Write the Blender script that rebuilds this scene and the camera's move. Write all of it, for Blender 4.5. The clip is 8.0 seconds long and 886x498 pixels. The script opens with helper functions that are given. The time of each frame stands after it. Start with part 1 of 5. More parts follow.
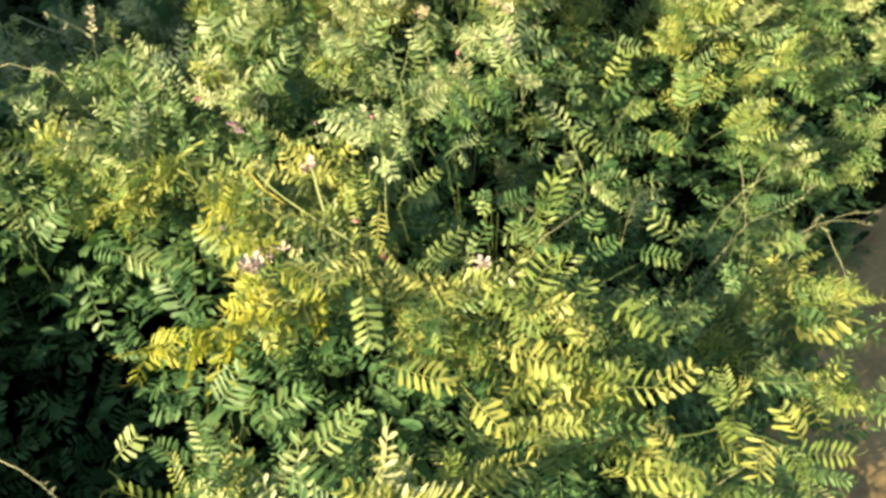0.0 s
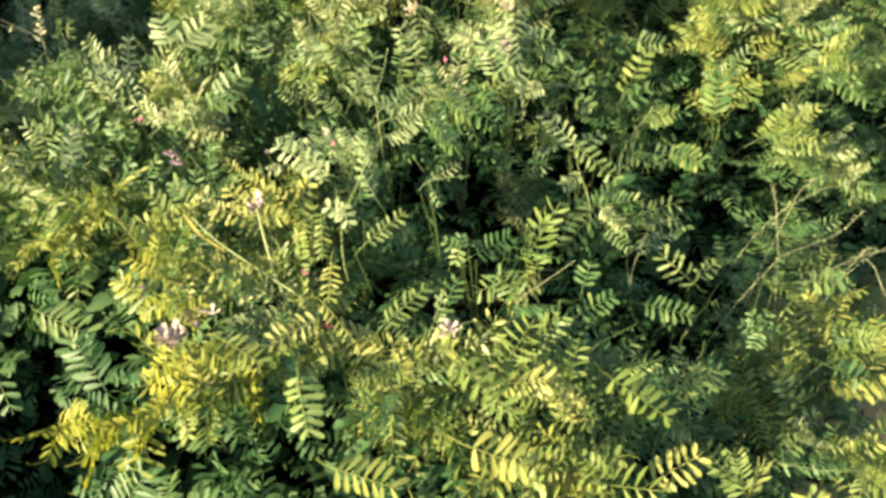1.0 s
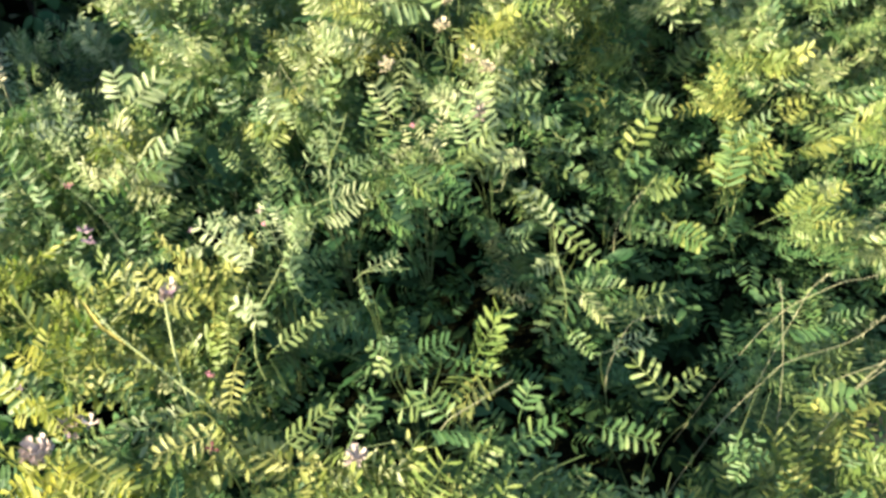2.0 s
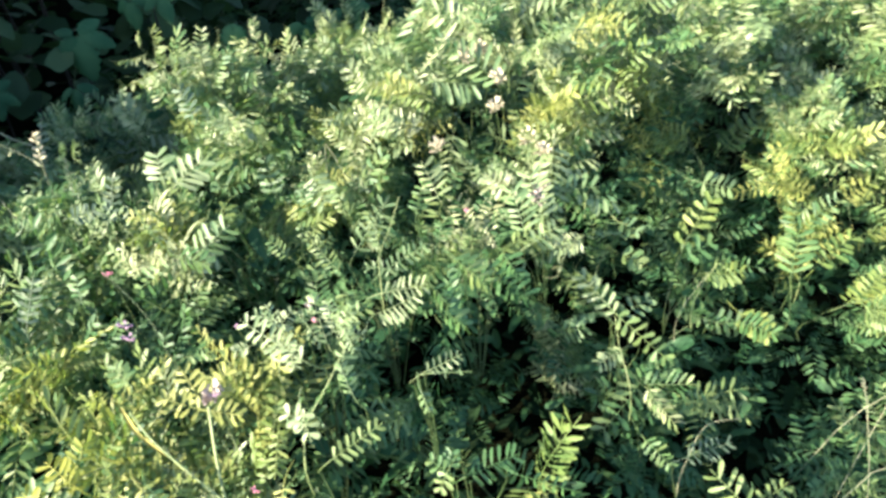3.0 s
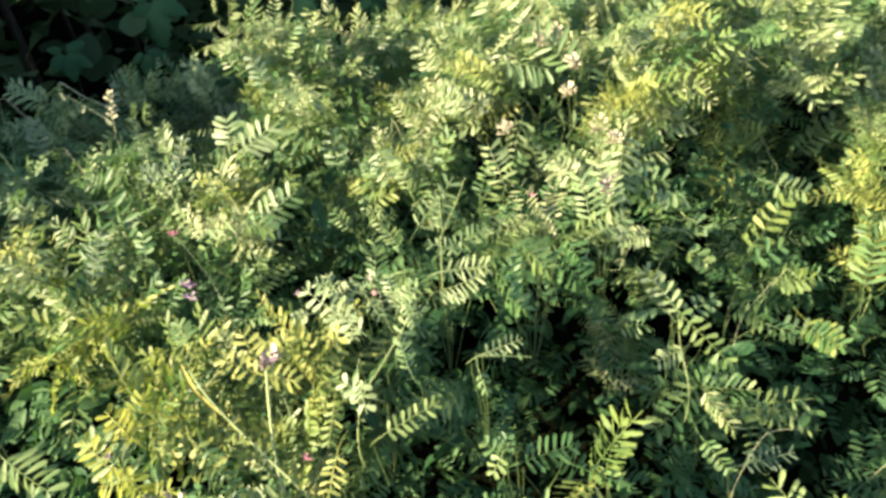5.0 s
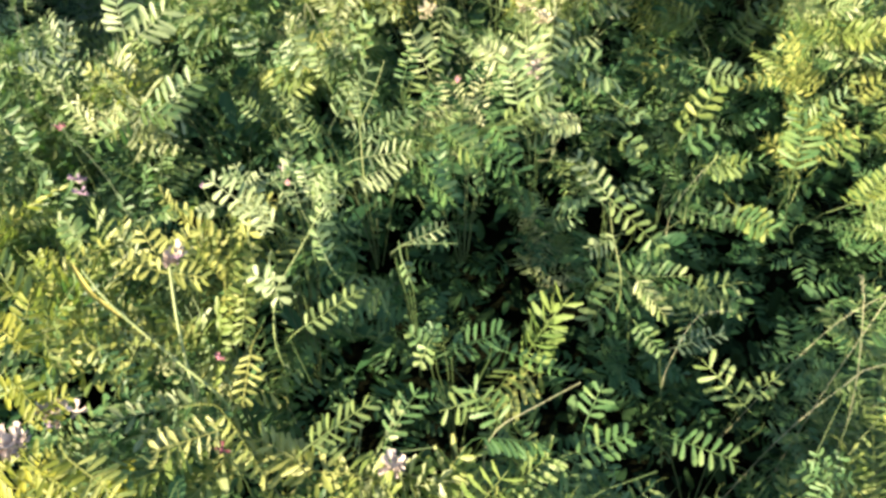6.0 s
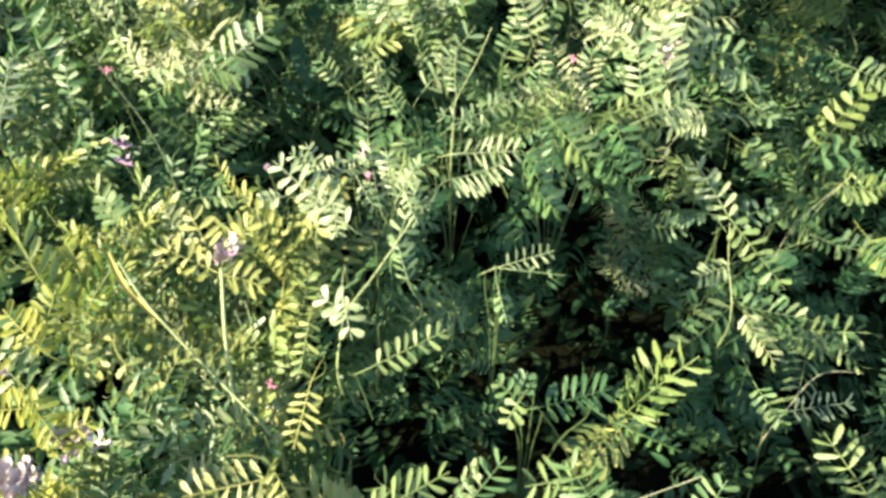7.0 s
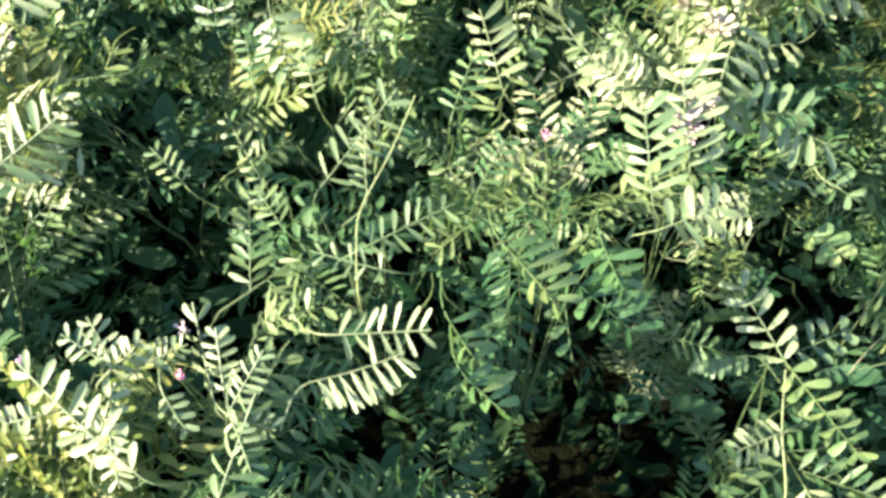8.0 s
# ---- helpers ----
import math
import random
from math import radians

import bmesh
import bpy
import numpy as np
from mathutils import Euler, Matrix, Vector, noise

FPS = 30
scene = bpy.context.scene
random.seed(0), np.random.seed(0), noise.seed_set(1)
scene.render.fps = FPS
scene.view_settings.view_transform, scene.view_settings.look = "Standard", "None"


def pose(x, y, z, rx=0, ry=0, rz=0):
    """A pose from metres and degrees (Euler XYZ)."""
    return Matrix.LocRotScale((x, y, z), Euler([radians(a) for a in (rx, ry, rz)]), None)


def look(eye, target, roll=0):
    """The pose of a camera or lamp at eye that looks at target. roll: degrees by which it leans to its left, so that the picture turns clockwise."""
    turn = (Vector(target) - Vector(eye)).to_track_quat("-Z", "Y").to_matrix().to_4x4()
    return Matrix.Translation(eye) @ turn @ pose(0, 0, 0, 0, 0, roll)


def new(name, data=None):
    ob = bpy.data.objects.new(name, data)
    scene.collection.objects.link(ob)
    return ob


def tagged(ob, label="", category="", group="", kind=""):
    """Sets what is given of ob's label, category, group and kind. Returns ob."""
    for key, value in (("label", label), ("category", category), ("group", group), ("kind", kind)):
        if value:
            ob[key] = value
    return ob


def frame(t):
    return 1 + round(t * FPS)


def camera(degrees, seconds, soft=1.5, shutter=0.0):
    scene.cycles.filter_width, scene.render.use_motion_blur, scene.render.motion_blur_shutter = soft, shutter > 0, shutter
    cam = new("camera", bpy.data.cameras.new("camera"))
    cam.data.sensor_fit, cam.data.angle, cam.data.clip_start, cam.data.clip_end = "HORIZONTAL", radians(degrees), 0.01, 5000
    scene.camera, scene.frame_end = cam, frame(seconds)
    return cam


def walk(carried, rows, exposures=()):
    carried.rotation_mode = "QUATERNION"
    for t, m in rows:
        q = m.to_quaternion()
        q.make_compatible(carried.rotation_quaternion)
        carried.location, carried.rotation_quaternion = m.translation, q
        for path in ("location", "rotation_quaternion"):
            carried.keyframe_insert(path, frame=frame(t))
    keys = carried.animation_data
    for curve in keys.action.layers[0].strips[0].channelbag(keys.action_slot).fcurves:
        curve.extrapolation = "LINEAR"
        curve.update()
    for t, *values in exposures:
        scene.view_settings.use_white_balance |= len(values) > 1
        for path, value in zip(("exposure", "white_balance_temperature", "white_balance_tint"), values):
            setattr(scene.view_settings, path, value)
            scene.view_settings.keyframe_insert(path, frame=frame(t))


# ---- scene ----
cam = camera(61.6, 8.0, soft=3.2)
PATH = [
    (0, (0.000, 0.000, 1.350), (0.049, 0.765, 0.708), -3.2),
    (0.5, (0.004, 0.068, 1.340), (0.054, 0.807, 0.668), -3.9),
    (1, (0.099, 0.167, 1.333), (0.088, 0.903, 0.657), -5.4),
    (1.5, (0.216, 0.248, 1.339), (0.124, 0.986, 0.672), -6.3),
    (1.7, (0.237, 0.272, 1.330), (0.145, 1.008, 0.658), -6.7),
    (2.8, (0.196, 0.359, 1.328), (0.110, 1.152, 0.726), -5.7),
    (3, (0.184, 0.368, 1.329), (0.073, 1.161, 0.730), -6.7),
    (3.5, (0.179, 0.376, 1.319), (0.018, 1.174, 0.739), -5.7),
    (4, (0.175, 0.369, 1.322), (-0.007, 1.154, 0.730), -5.6),
    (4.2, (0.166, 0.365, 1.317), (-0.022, 1.154, 0.731), -6.1),
    (5.3, (0.154, 0.373, 1.311), (0.017, 1.137, 0.679), -3.4),
    (5.5, (0.137, 0.377, 1.296), (0.034, 1.122, 0.638), -1.6),
    (6, (0.170, 0.383, 1.255), (0.087, 1.106, 0.569), -3.4),
    (6.5, (0.124, 0.408, 1.241), (0.021, 1.110, 0.537), -0.7),
    (7, (0.100, 0.508, 1.228), (-0.015, 1.157, 0.476), 1.0),
    (7.5, (0.133, 0.660, 1.169), (-0.017, 1.271, 0.391), -0.6),
    (8, (0.140, 0.775, 1.143), (-0.029, 1.367, 0.356), -3.7),
]
walk(cam, [(t, look(eye, target, roll)) for t, eye, target, roll in PATH],
     [(0.0, 2.42, 8000, 9), (0.5, 2.38, 7800, 9), (1.5, 2.42, 7250, 10), (3.0, 2.77, 5850, 15), (3.5, 2.66, 5900, 14), (4.2, 2.58, 6250, 12),
      (5.5, 2.54, 6950, 11), (6.5, 2.58, 6550, 15), (7.5, 2.8, 6050, 18), (8.0, 2.88, 5950, 20)])

# world, sun
SUN_AZ, SUN_EL = radians(234.0), radians(26.0)   # compass angle of the sun from +y, clockwise; height
world = bpy.data.worlds.new("sky")
scene.world = world
world.use_nodes = True
wn = world.node_tree.nodes
sky = wn.new("ShaderNodeTexSky")
sky.sky_type, sky.sun_disc = "NISHITA", False
sky.sun_elevation, sky.sun_rotation = SUN_EL, SUN_AZ
world.node_tree.links.new(sky.outputs[0], wn["Background"].inputs[0])
wn["Background"].inputs[1].default_value = 0.088
to_sun = Vector((math.sin(SUN_AZ) * math.cos(SUN_EL), math.cos(SUN_AZ) * math.cos(SUN_EL), math.sin(SUN_EL)))
lamp = bpy.data.lights.new("sun", "SUN")
lamp.energy, lamp.angle, lamp.color = 4.8, radians(0.53), (1.0, 0.84, 0.61)
sun = new("sun", lamp)
sun.matrix_world = look(to_sun * 10, (0, 0, 0))


# materials
def nodes_of(name):
    m = bpy.data.materials.new(name)
    m.use_nodes = True
    return m, m.node_tree.nodes, m.node_tree.links, m.node_tree.nodes["Principled BSDF"]


def leaf_material(name, dark, mid, light, scale=9.0, through_part=0.4, rough=0.42, gloss=0.5, island=False):
    """Leaf skin: three tones mixed by chance per leaf and by patches, veins as fine bump, light coming through."""
    m, n, l, p = nodes_of(name)
    coord = n.new("ShaderNodeNewGeometry")
    patch = n.new("ShaderNodeTexNoise")
    patch.inputs["Scale"].default_value, patch.inputs["Detail"].default_value = scale, 3
    l.new(coord.outputs["Position"], patch.inputs["Vector"])
    fine = n.new("ShaderNodeTexNoise")
    fine.inputs["Scale"].default_value, fine.inputs["Detail"].default_value = 420, 2
    l.new(coord.outputs["Position"], fine.inputs["Vector"])
    chance = coord.outputs["Random Per Island"]
    if not island:
        info = n.new("ShaderNodeObjectInfo")
        both = n.new("ShaderNodeMath")
        both.operation = "MULTIPLY_ADD"
        l.new(info.outputs["Random"], both.inputs[0])
        both.inputs[1].default_value = 0.7
        part_chance = n.new("ShaderNodeMath")
        part_chance.operation = "MULTIPLY"
        l.new(chance, part_chance.inputs[0])
        part_chance.inputs[1].default_value = 0.3
        l.new(part_chance.outputs[0], both.inputs[2])
        chance = both.outputs[0]
    add = n.new("ShaderNodeMath")
    add.operation = "MULTIPLY_ADD"
    l.new(chance, add.inputs[0])
    add.inputs[1].default_value = 0.55
    l.new(patch.outputs[0], add.inputs[2])
    sub = n.new("ShaderNodeMath")
    sub.operation = "MULTIPLY_ADD"
    l.new(fine.outputs[0], sub.inputs[0])
    sub.inputs[1].default_value = 0.18
    l.new(add.outputs[0], sub.inputs[2])
    ramp = n.new("ShaderNodeValToRGB")
    r = ramp.color_ramp
    r.elements[0].position, r.elements[0].color = 0.45, (*dark, 1)
    r.elements[1].position, r.elements[1].color = 1.0, (*light, 1)
    e = r.elements.new(0.8)
    e.color = (*mid, 1)
    l.new(sub.outputs[0], ramp.inputs[0])
    l.new(ramp.outputs[0], p.inputs["Base Color"])
    p.inputs["Roughness"].default_value = rough
    p.inputs["Specular IOR Level"].default_value = gloss
    bump = n.new("ShaderNodeBump")
    bump.inputs["Strength"].default_value, bump.inputs["Distance"].default_value = 0.25, 0.001
    l.new(fine.outputs[0], bump.inputs["Height"])
    l.new(bump.outputs[0], p.inputs["Normal"])
    if through_part:
        thin = n.new("ShaderNodeBsdfTranslucent")
        warm = n.new("ShaderNodeMix")
        warm.data_type, warm.blend_type = "RGBA", "MULTIPLY"
        warm.inputs[0].default_value = 1.0
        l.new(ramp.outputs[0], warm.inputs[6])
        warm.inputs[7].default_value = (1.22, 1.35, 0.72, 1)
        l.new(warm.outputs[2], thin.inputs[0])
        mix = n.new("ShaderNodeMixShader")
        mix.inputs[0].default_value = through_part
        l.new(p.outputs[0], mix.inputs[1])
        l.new(thin.outputs[0], mix.inputs[2])
        l.new(mix.outputs[0], n["Material Output"].inputs[0])
    return m


def plain_material(name, a, b, scale, rough=0.8, bump=0.5, size=0.01, gloss=0.3):
    m, n, l, p = nodes_of(name)
    coord = n.new("ShaderNodeNewGeometry")
    big = n.new("ShaderNodeTexNoise")
    big.inputs["Scale"].default_value, big.inputs["Detail"].default_value = scale, 6
    small = n.new("ShaderNodeTexNoise")
    small.inputs["Scale"].default_value, small.inputs["Detail"].default_value = scale * 12, 4
    for t in (big, small):
        l.new(coord.outputs["Position"], t.inputs["Vector"])
    mixed = n.new("ShaderNodeMath")
    mixed.operation = "MULTIPLY_ADD"
    l.new(small.outputs[0], mixed.inputs[0])
    mixed.inputs[1].default_value = 0.5
    l.new(big.outputs[0], mixed.inputs[2])
    ramp = n.new("ShaderNodeValToRGB")
    ramp.color_ramp.elements[0].position, ramp.color_ramp.elements[0].color = 0.5, (*a, 1)
    ramp.color_ramp.elements[1].position, ramp.color_ramp.elements[1].color = 0.95, (*b, 1)
    l.new(mixed.outputs[0], ramp.inputs[0])
    l.new(ramp.outputs[0], p.inputs["Base Color"])
    p.inputs["Roughness"].default_value, p.inputs["Specular IOR Level"].default_value = rough, gloss
    bm_ = n.new("ShaderNodeBump")
    bm_.inputs["Strength"].default_value, bm_.inputs["Distance"].default_value = bump, size
    l.new(mixed.outputs[0], bm_.inputs["Height"])
    l.new(bm_.outputs[0], p.inputs["Normal"])
    return m


VETCH = leaf_material("vetch_leaf", (0.028, 0.08, 0.028), (0.066, 0.142, 0.046), (0.14, 0.2, 0.066), rough=0.5, gloss=0.4, through_part=0.35)
PALE_LEAF = leaf_material("pale_vetch_leaf", (0.065, 0.13, 0.05), (0.118, 0.182, 0.075), (0.185, 0.24, 0.112), rough=0.5, through_part=0.3)
# sunlight put into the colour: yellower copy of VETCH for sunlit plants
SUN_YELLOW_LEAF = leaf_material("sun_yellow_vetch_leaf", (0.065, 0.125, 0.03), (0.135, 0.186, 0.046), (0.245, 0.268, 0.074), rough=0.52, gloss=0.35, through_part=0.38)
SHOOT = leaf_material("shoot_leaf", (0.026, 0.075, 0.027), (0.062, 0.135, 0.046), (0.13, 0.19, 0.07), scale=6, rough=0.5, gloss=0.4, through_part=0.35, island=True)
# lime tone carries the sun's warmth in the shoots' colour
SUN_LIME = leaf_material("sun_lime_shoot_leaf", (0.062, 0.125, 0.032), (0.135, 0.19, 0.052), (0.245, 0.27, 0.085), scale=6, rough=0.5, gloss=0.38, through_part=0.38)
YOUNG = leaf_material("young_shoot_leaf", (0.07, 0.135, 0.045), (0.13, 0.19, 0.07), (0.22, 0.26, 0.12), scale=6, rough=0.45, gloss=0.5, through_part=0.35, island=True)
# crest and gold tones: glare of the sun painted into the leaves
SUN_CREST_LEAF = leaf_material("sun_pale_vetch_leaf", (0.09, 0.155, 0.058), (0.17, 0.23, 0.1), (0.27, 0.31, 0.16), rough=0.45, through_part=0.32)
SUN_GOLD_LEAF = leaf_material("sun_gold_vetch_leaf", (0.085, 0.132, 0.018), (0.168, 0.198, 0.027), (0.275, 0.285, 0.042), rough=0.55, gloss=0.3, through_part=0.4)
GREY_LEAF = leaf_material("grey_vetch_leaf", (0.045, 0.085, 0.048), (0.08, 0.125, 0.075), (0.12, 0.165, 0.1), rough=0.6, gloss=0.3, through_part=0.3)
# same vetch as above, darkened so inner shade sits in the leaf colour
SHADED_THICKET = leaf_material("shaded_thicket_leaf", (0.016, 0.056, 0.021), (0.032, 0.09, 0.034), (0.058, 0.12, 0.044), rough=0.6, gloss=0.22, through_part=0.25, island=True)
# leaf tones taken to near black: the shade low inside is painted
UNDERSHADE = leaf_material("undershade_leaf", (0.005, 0.014, 0.006), (0.008, 0.022, 0.009), (0.014, 0.032, 0.012), rough=0.9, gloss=0.05, through_part=0.0, island=True)
BROAD = leaf_material("broad_leaf", (0.012, 0.045, 0.02), (0.02, 0.066, 0.027), (0.032, 0.085, 0.034), scale=25, through_part=0.2, rough=0.75, gloss=0.15)
STEM = plain_material("green_stem", (0.025, 0.055, 0.016), (0.06, 0.085, 0.028), 20, rough=0.55, size=0.001)
PALE_STEM = plain_material("pale_stem", (0.11, 0.16, 0.055), (0.21, 0.25, 0.1), 20, rough=0.5, size=0.001)
OCHRE = plain_material("ochre_blade", (0.13, 0.13, 0.02), (0.27, 0.235, 0.04), 30, rough=0.6, size=0.001)
STRAW = plain_material("dry_straw", (0.12, 0.14, 0.075), (0.23, 0.24, 0.14), 25, rough=0.7, size=0.001)
WITHERED = plain_material("withered_leaf", (0.14, 0.14, 0.085), (0.26, 0.25, 0.16), 40, rough=0.6, size=0.001)
PETAL = plain_material("mauve_petal", (0.19, 0.125, 0.18), (0.3, 0.21, 0.27), 60, rough=0.6, size=0.0005)
PINK = plain_material("pink_petal", (0.36, 0.1, 0.17), (0.5, 0.24, 0.28), 60, rough=0.6, size=0.0005)
MAROON = plain_material("wine_petal", (0.07, 0.015, 0.025), (0.14, 0.03, 0.05), 60, rough=0.6, size=0.0005)
PALE = plain_material("pale_petal", (0.3, 0.24, 0.22), (0.43, 0.37, 0.32), 60, rough=0.6, size=0.0005)
CREAM = plain_material("cream_petal", (0.27, 0.25, 0.16), (0.4, 0.37, 0.26), 60, rough=0.6, size=0.0005)
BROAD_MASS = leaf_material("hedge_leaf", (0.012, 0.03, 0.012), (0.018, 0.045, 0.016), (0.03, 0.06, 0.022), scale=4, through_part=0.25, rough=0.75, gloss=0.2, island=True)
SOIL = plain_material("dark_soil", (0.06, 0.048, 0.033), (0.13, 0.105, 0.075), 3, rough=0.95, size=0.02)
# near-black stands in for shade on the ground, not a soil colour
SHADE_BLACK = plain_material("black_shade_sheet", (0.002, 0.003, 0.0015), (0.005, 0.006, 0.003), 12, rough=0.95, size=0.02, gloss=0.0)
DIRT = plain_material("trodden_dirt", (0.1, 0.074, 0.034), (0.19, 0.145, 0.07), 6, rough=0.95, size=0.01)
BARK = plain_material("twig_bark", (0.012, 0.011, 0.008), (0.028, 0.025, 0.017), 30, rough=0.85, size=0.002)


# mesh helpers
def mesh_np(name, verts, quads, material, slots=None):
    """A mesh from arrays of corners and four-sided faces."""
    me = bpy.data.meshes.new(name)
    verts, quads = np.asarray(verts, float).reshape(-1, 3), np.asarray(quads, int).reshape(-1, 4)
    me.vertices.add(len(verts))
    me.vertices.foreach_set("co", verts.astype(np.float32).ravel())
    me.loops.add(quads.size)
    me.loops.foreach_set("vertex_index", quads.astype(np.int32).ravel())
    me.polygons.add(len(quads))
    me.polygons.foreach_set("loop_start", np.arange(0, quads.size, 4, dtype=np.int32))
    me.polygons.foreach_set("loop_total", np.full(len(quads), 4, dtype=np.int32))
    for mat in (material if isinstance(material, (list, tuple)) else [material]):
        me.materials.append(mat)
    if slots is not None:
        me.polygons.foreach_set("material_index", np.asarray(slots, np.int32))
    me.update(calc_edges=True)
    me.validate()
    return me


def tube(points, radii, sides=5):
    """Corners and faces of a tapered tube along points."""
    pts = [Vector(p) for p in points]
    verts, quads = [], []
    for i, p in enumerate(pts):
        way = (pts[min(i + 1, len(pts) - 1)] - pts[max(i - 1, 0)]).normalized()
        side = way.cross(Vector((0.31, 0.2, 0.93)))
        side = side.normalized() if side.length > 1e-4 else Vector((1, 0, 0))
        up = side.cross(way)
        for k in range(sides):
            a = math.tau * k / sides
            verts.append(p + (side * math.cos(a) + up * math.sin(a)) * radii[i])
    for i in range(len(pts) - 1):
        for k in range(sides):
            k2 = (k + 1) % sides
            quads.append((i * sides + k, i * sides + k2, (i + 1) * sides + k2, (i + 1) * sides + k))
    return np.array([tuple(v) for v in verts]), np.array(quads)


def joined(pieces):
    verts, quads, n = [], [], 0
    for v, q in pieces:
        verts.append(v)
        quads.append(np.asarray(q) + n)
        n += len(v)
    return np.concatenate(verts), np.concatenate(quads)


def leaflet(length, width, fold, droop, stations, blunt=0.5):
    """One leaflet along +x from the origin: a blade folded on its midrib, wider towards a blunt tip, drooping."""
    tip = 0.25 + 0.5 * blunt
    shape = {2: ((0, 0.15), (0.6, 1.0), (1, tip)), 3: ((0, 0.14), (0.3, 0.72), (0.75, 1.0), (1, tip)),
             4: ((0, 0.14), (0.22, 0.6), (0.5, 0.9), (0.84, 1.0), (1, tip))}[stations]
    v, q = [], []
    for s, w in shape:
        z = -droop * s * s * length
        half = w * width / 2
        v += [(s * length, -half, z + fold * half), (s * length * (1.0 if s < 1 else 1.03), 0, z), (s * length, half, z + fold * half)]
    for i in range(len(shape) - 1):
        a = 3 * i
        q += [(a, a + 3, a + 4, a + 1), (a + 1, a + 4, a + 5, a + 2)]
    return np.array(v), np.array(q)


def pinnate(rng, pairs, spacing, length, width, stations=3, curl=0.0, rachis=True, tendril=True, fold=0.35, angle=66, ends=0.0, vee=0.0, blunt=0.5, petiole=0.0):
    """A vetch leaf along +x: a thin rachis with paired oblong leaflets and a curling tendril at the end.
    vee: degrees by which both rows are folded down along the rachis."""
    pieces = []
    total = spacing * (pairs + 0.6)
    def rail(s):
        return np.array([s, 0.0, -curl * s * abs(s) / total])
    if rachis:
        pts = [np.array([-petiole * k, 0.0, -petiole * k * k * 1.1]) for k in (1.0, 0.6, 0.3)] if petiole else []
        pts += [rail(total * k / 5) for k in range(6)]
        rad = [0.00055] * len(pts)
        if tendril:
            b = rng.uniform(-1, 1)
            pts += [pts[-1] + np.array([0.006, 0.003 * b, 0.002]), pts[-1] + np.array([0.012, 0.009 * b, 0.005]), pts[-1] + np.array([0.013, 0.015 * b, 0.009])]
            rad += [0.0004, 0.0003, 0.0002]
        pieces.append(tube(pts, rad, 3))
    for i in range(pairs):
        s = spacing * (i + 0.6)
        f = 1.0 - ends * abs(i / max(pairs - 1, 1) - 0.4) * 1.2
        for side in (-1, 1):
            v, q = leaflet(length * f * rng.uniform(0.88, 1.08), width * rng.uniform(0.85, 1.12), fold * rng.uniform(0.5, 1.5), rng.uniform(0.0, 0.3), stations, blunt)
            a = radians(angle + rng.uniform(-10, 10) - (18 if i == pairs - 1 else 0)) * side
            m = np.array(Matrix.Rotation(-radians(vee) * side, 3, "X") @ Matrix.Rotation(a, 3, "Z") @ Matrix.Rotation(rng.uniform(-0.45, 0.5), 3, "X") @ Matrix.Rotation(-rng.uniform(-0.15, 0.3), 3, "Y"))
            pieces.append((v @ m.T + rail(s) + np.array([rng.uniform(-1, 1) * 0.001, 0, 0]), q))
    return joined(pieces)


rng = random.Random(7)
LEAVES = []
for k in range(14):
    v, q = pinnate(rng, rng.randint(5, 8), rng.uniform(0.0078, 0.0098), rng.uniform(0.017, 0.025), rng.uniform(0.0042, 0.0062),
                   stations=2, curl=rng.uniform(-0.3, 0.7), ends=0.3, angle=rng.uniform(58, 76), vee=rng.choice([0, 5, 15, 30]), blunt=rng.uniform(0.2, 0.9))
    LEAVES.append((v, q, mesh_np("leaf", v, q, VETCH)))
PALES = [(v, q, mesh_np("leaf", v, q, SUN_CREST_LEAF)) for v, q, _ in LEAVES]
GOLDS = [(v, q, mesh_np("leaf", v, q, SUN_GOLD_LEAF)) for v, q, _ in LEAVES]
YELLOWS = [(v, q, mesh_np("leaf", v, q, SUN_YELLOW_LEAF)) for v, q, _ in LEAVES]
SIMPLE = [pinnate(rng, rng.randint(5, 8), 0.0078, 0.020, 0.0062, stations=2, curl=rng.uniform(-0.2, 0.7), rachis=False, ends=0.3, vee=rng.choice([0, 10, 25])) for _ in range(8)]


# the lie of the land
def ground_height(x, y):
    bank = 0.28 / (1 + math.exp(max(-60, min(60, (x - 0.55 - 0.35 * (y - 0.8)) * 7))))
    return bank + 0.03 * noise.noise(Vector((x * 1.3, y * 1.3, 0)))


HOLES = [  # x, y, radius, depth of the hollows in the thicket
    (0.18, 1.01, 0.065, 0.45), (0.20, 1.07, 0.05, 0.40), (0.05, 0.79, 0.06, 0.40), (0.07, 0.85, 0.03, 0.3), (0.12, 0.87, 0.03, 0.30), (-0.50, 0.66, 0.13, 0.42), (-0.50, 0.50, 0.15, 0.38),
    (0.28, 0.86, 0.035, 0.30), (0.40, 0.83, 0.03, 0.25), (-0.16, 0.52, 0.035, 0.3), (0.11, 0.53, 0.03, 0.3), (-0.12, 0.93, 0.022, 0.3),
    (-0.07, 0.57, 0.02, 0.2), (0.32, 1.22, 0.03, 0.25), (-0.165, 1.035, 0.04, 0.35), (0.39, 0.78, 0.03, 0.2),
    (0.34, 0.88, 0.05, 0.25), (0.42, 0.92, 0.045, 0.25), (0.49, 1.0, 0.05, 0.2), (0.24, 0.93, 0.03, 0.25), (0.60, 1.18, 0.05, 0.15), (-0.085, 0.985, 0.04, 0.35), (0.13, 0.94, 0.05, 0.4), (0.09, 0.78, 0.05, 0.35), (0.30, 0.80, 0.04, 0.25), (0.40, 0.87, 0.05, 0.25),
    (0.42, 1.98, 0.06, 0.45),
]
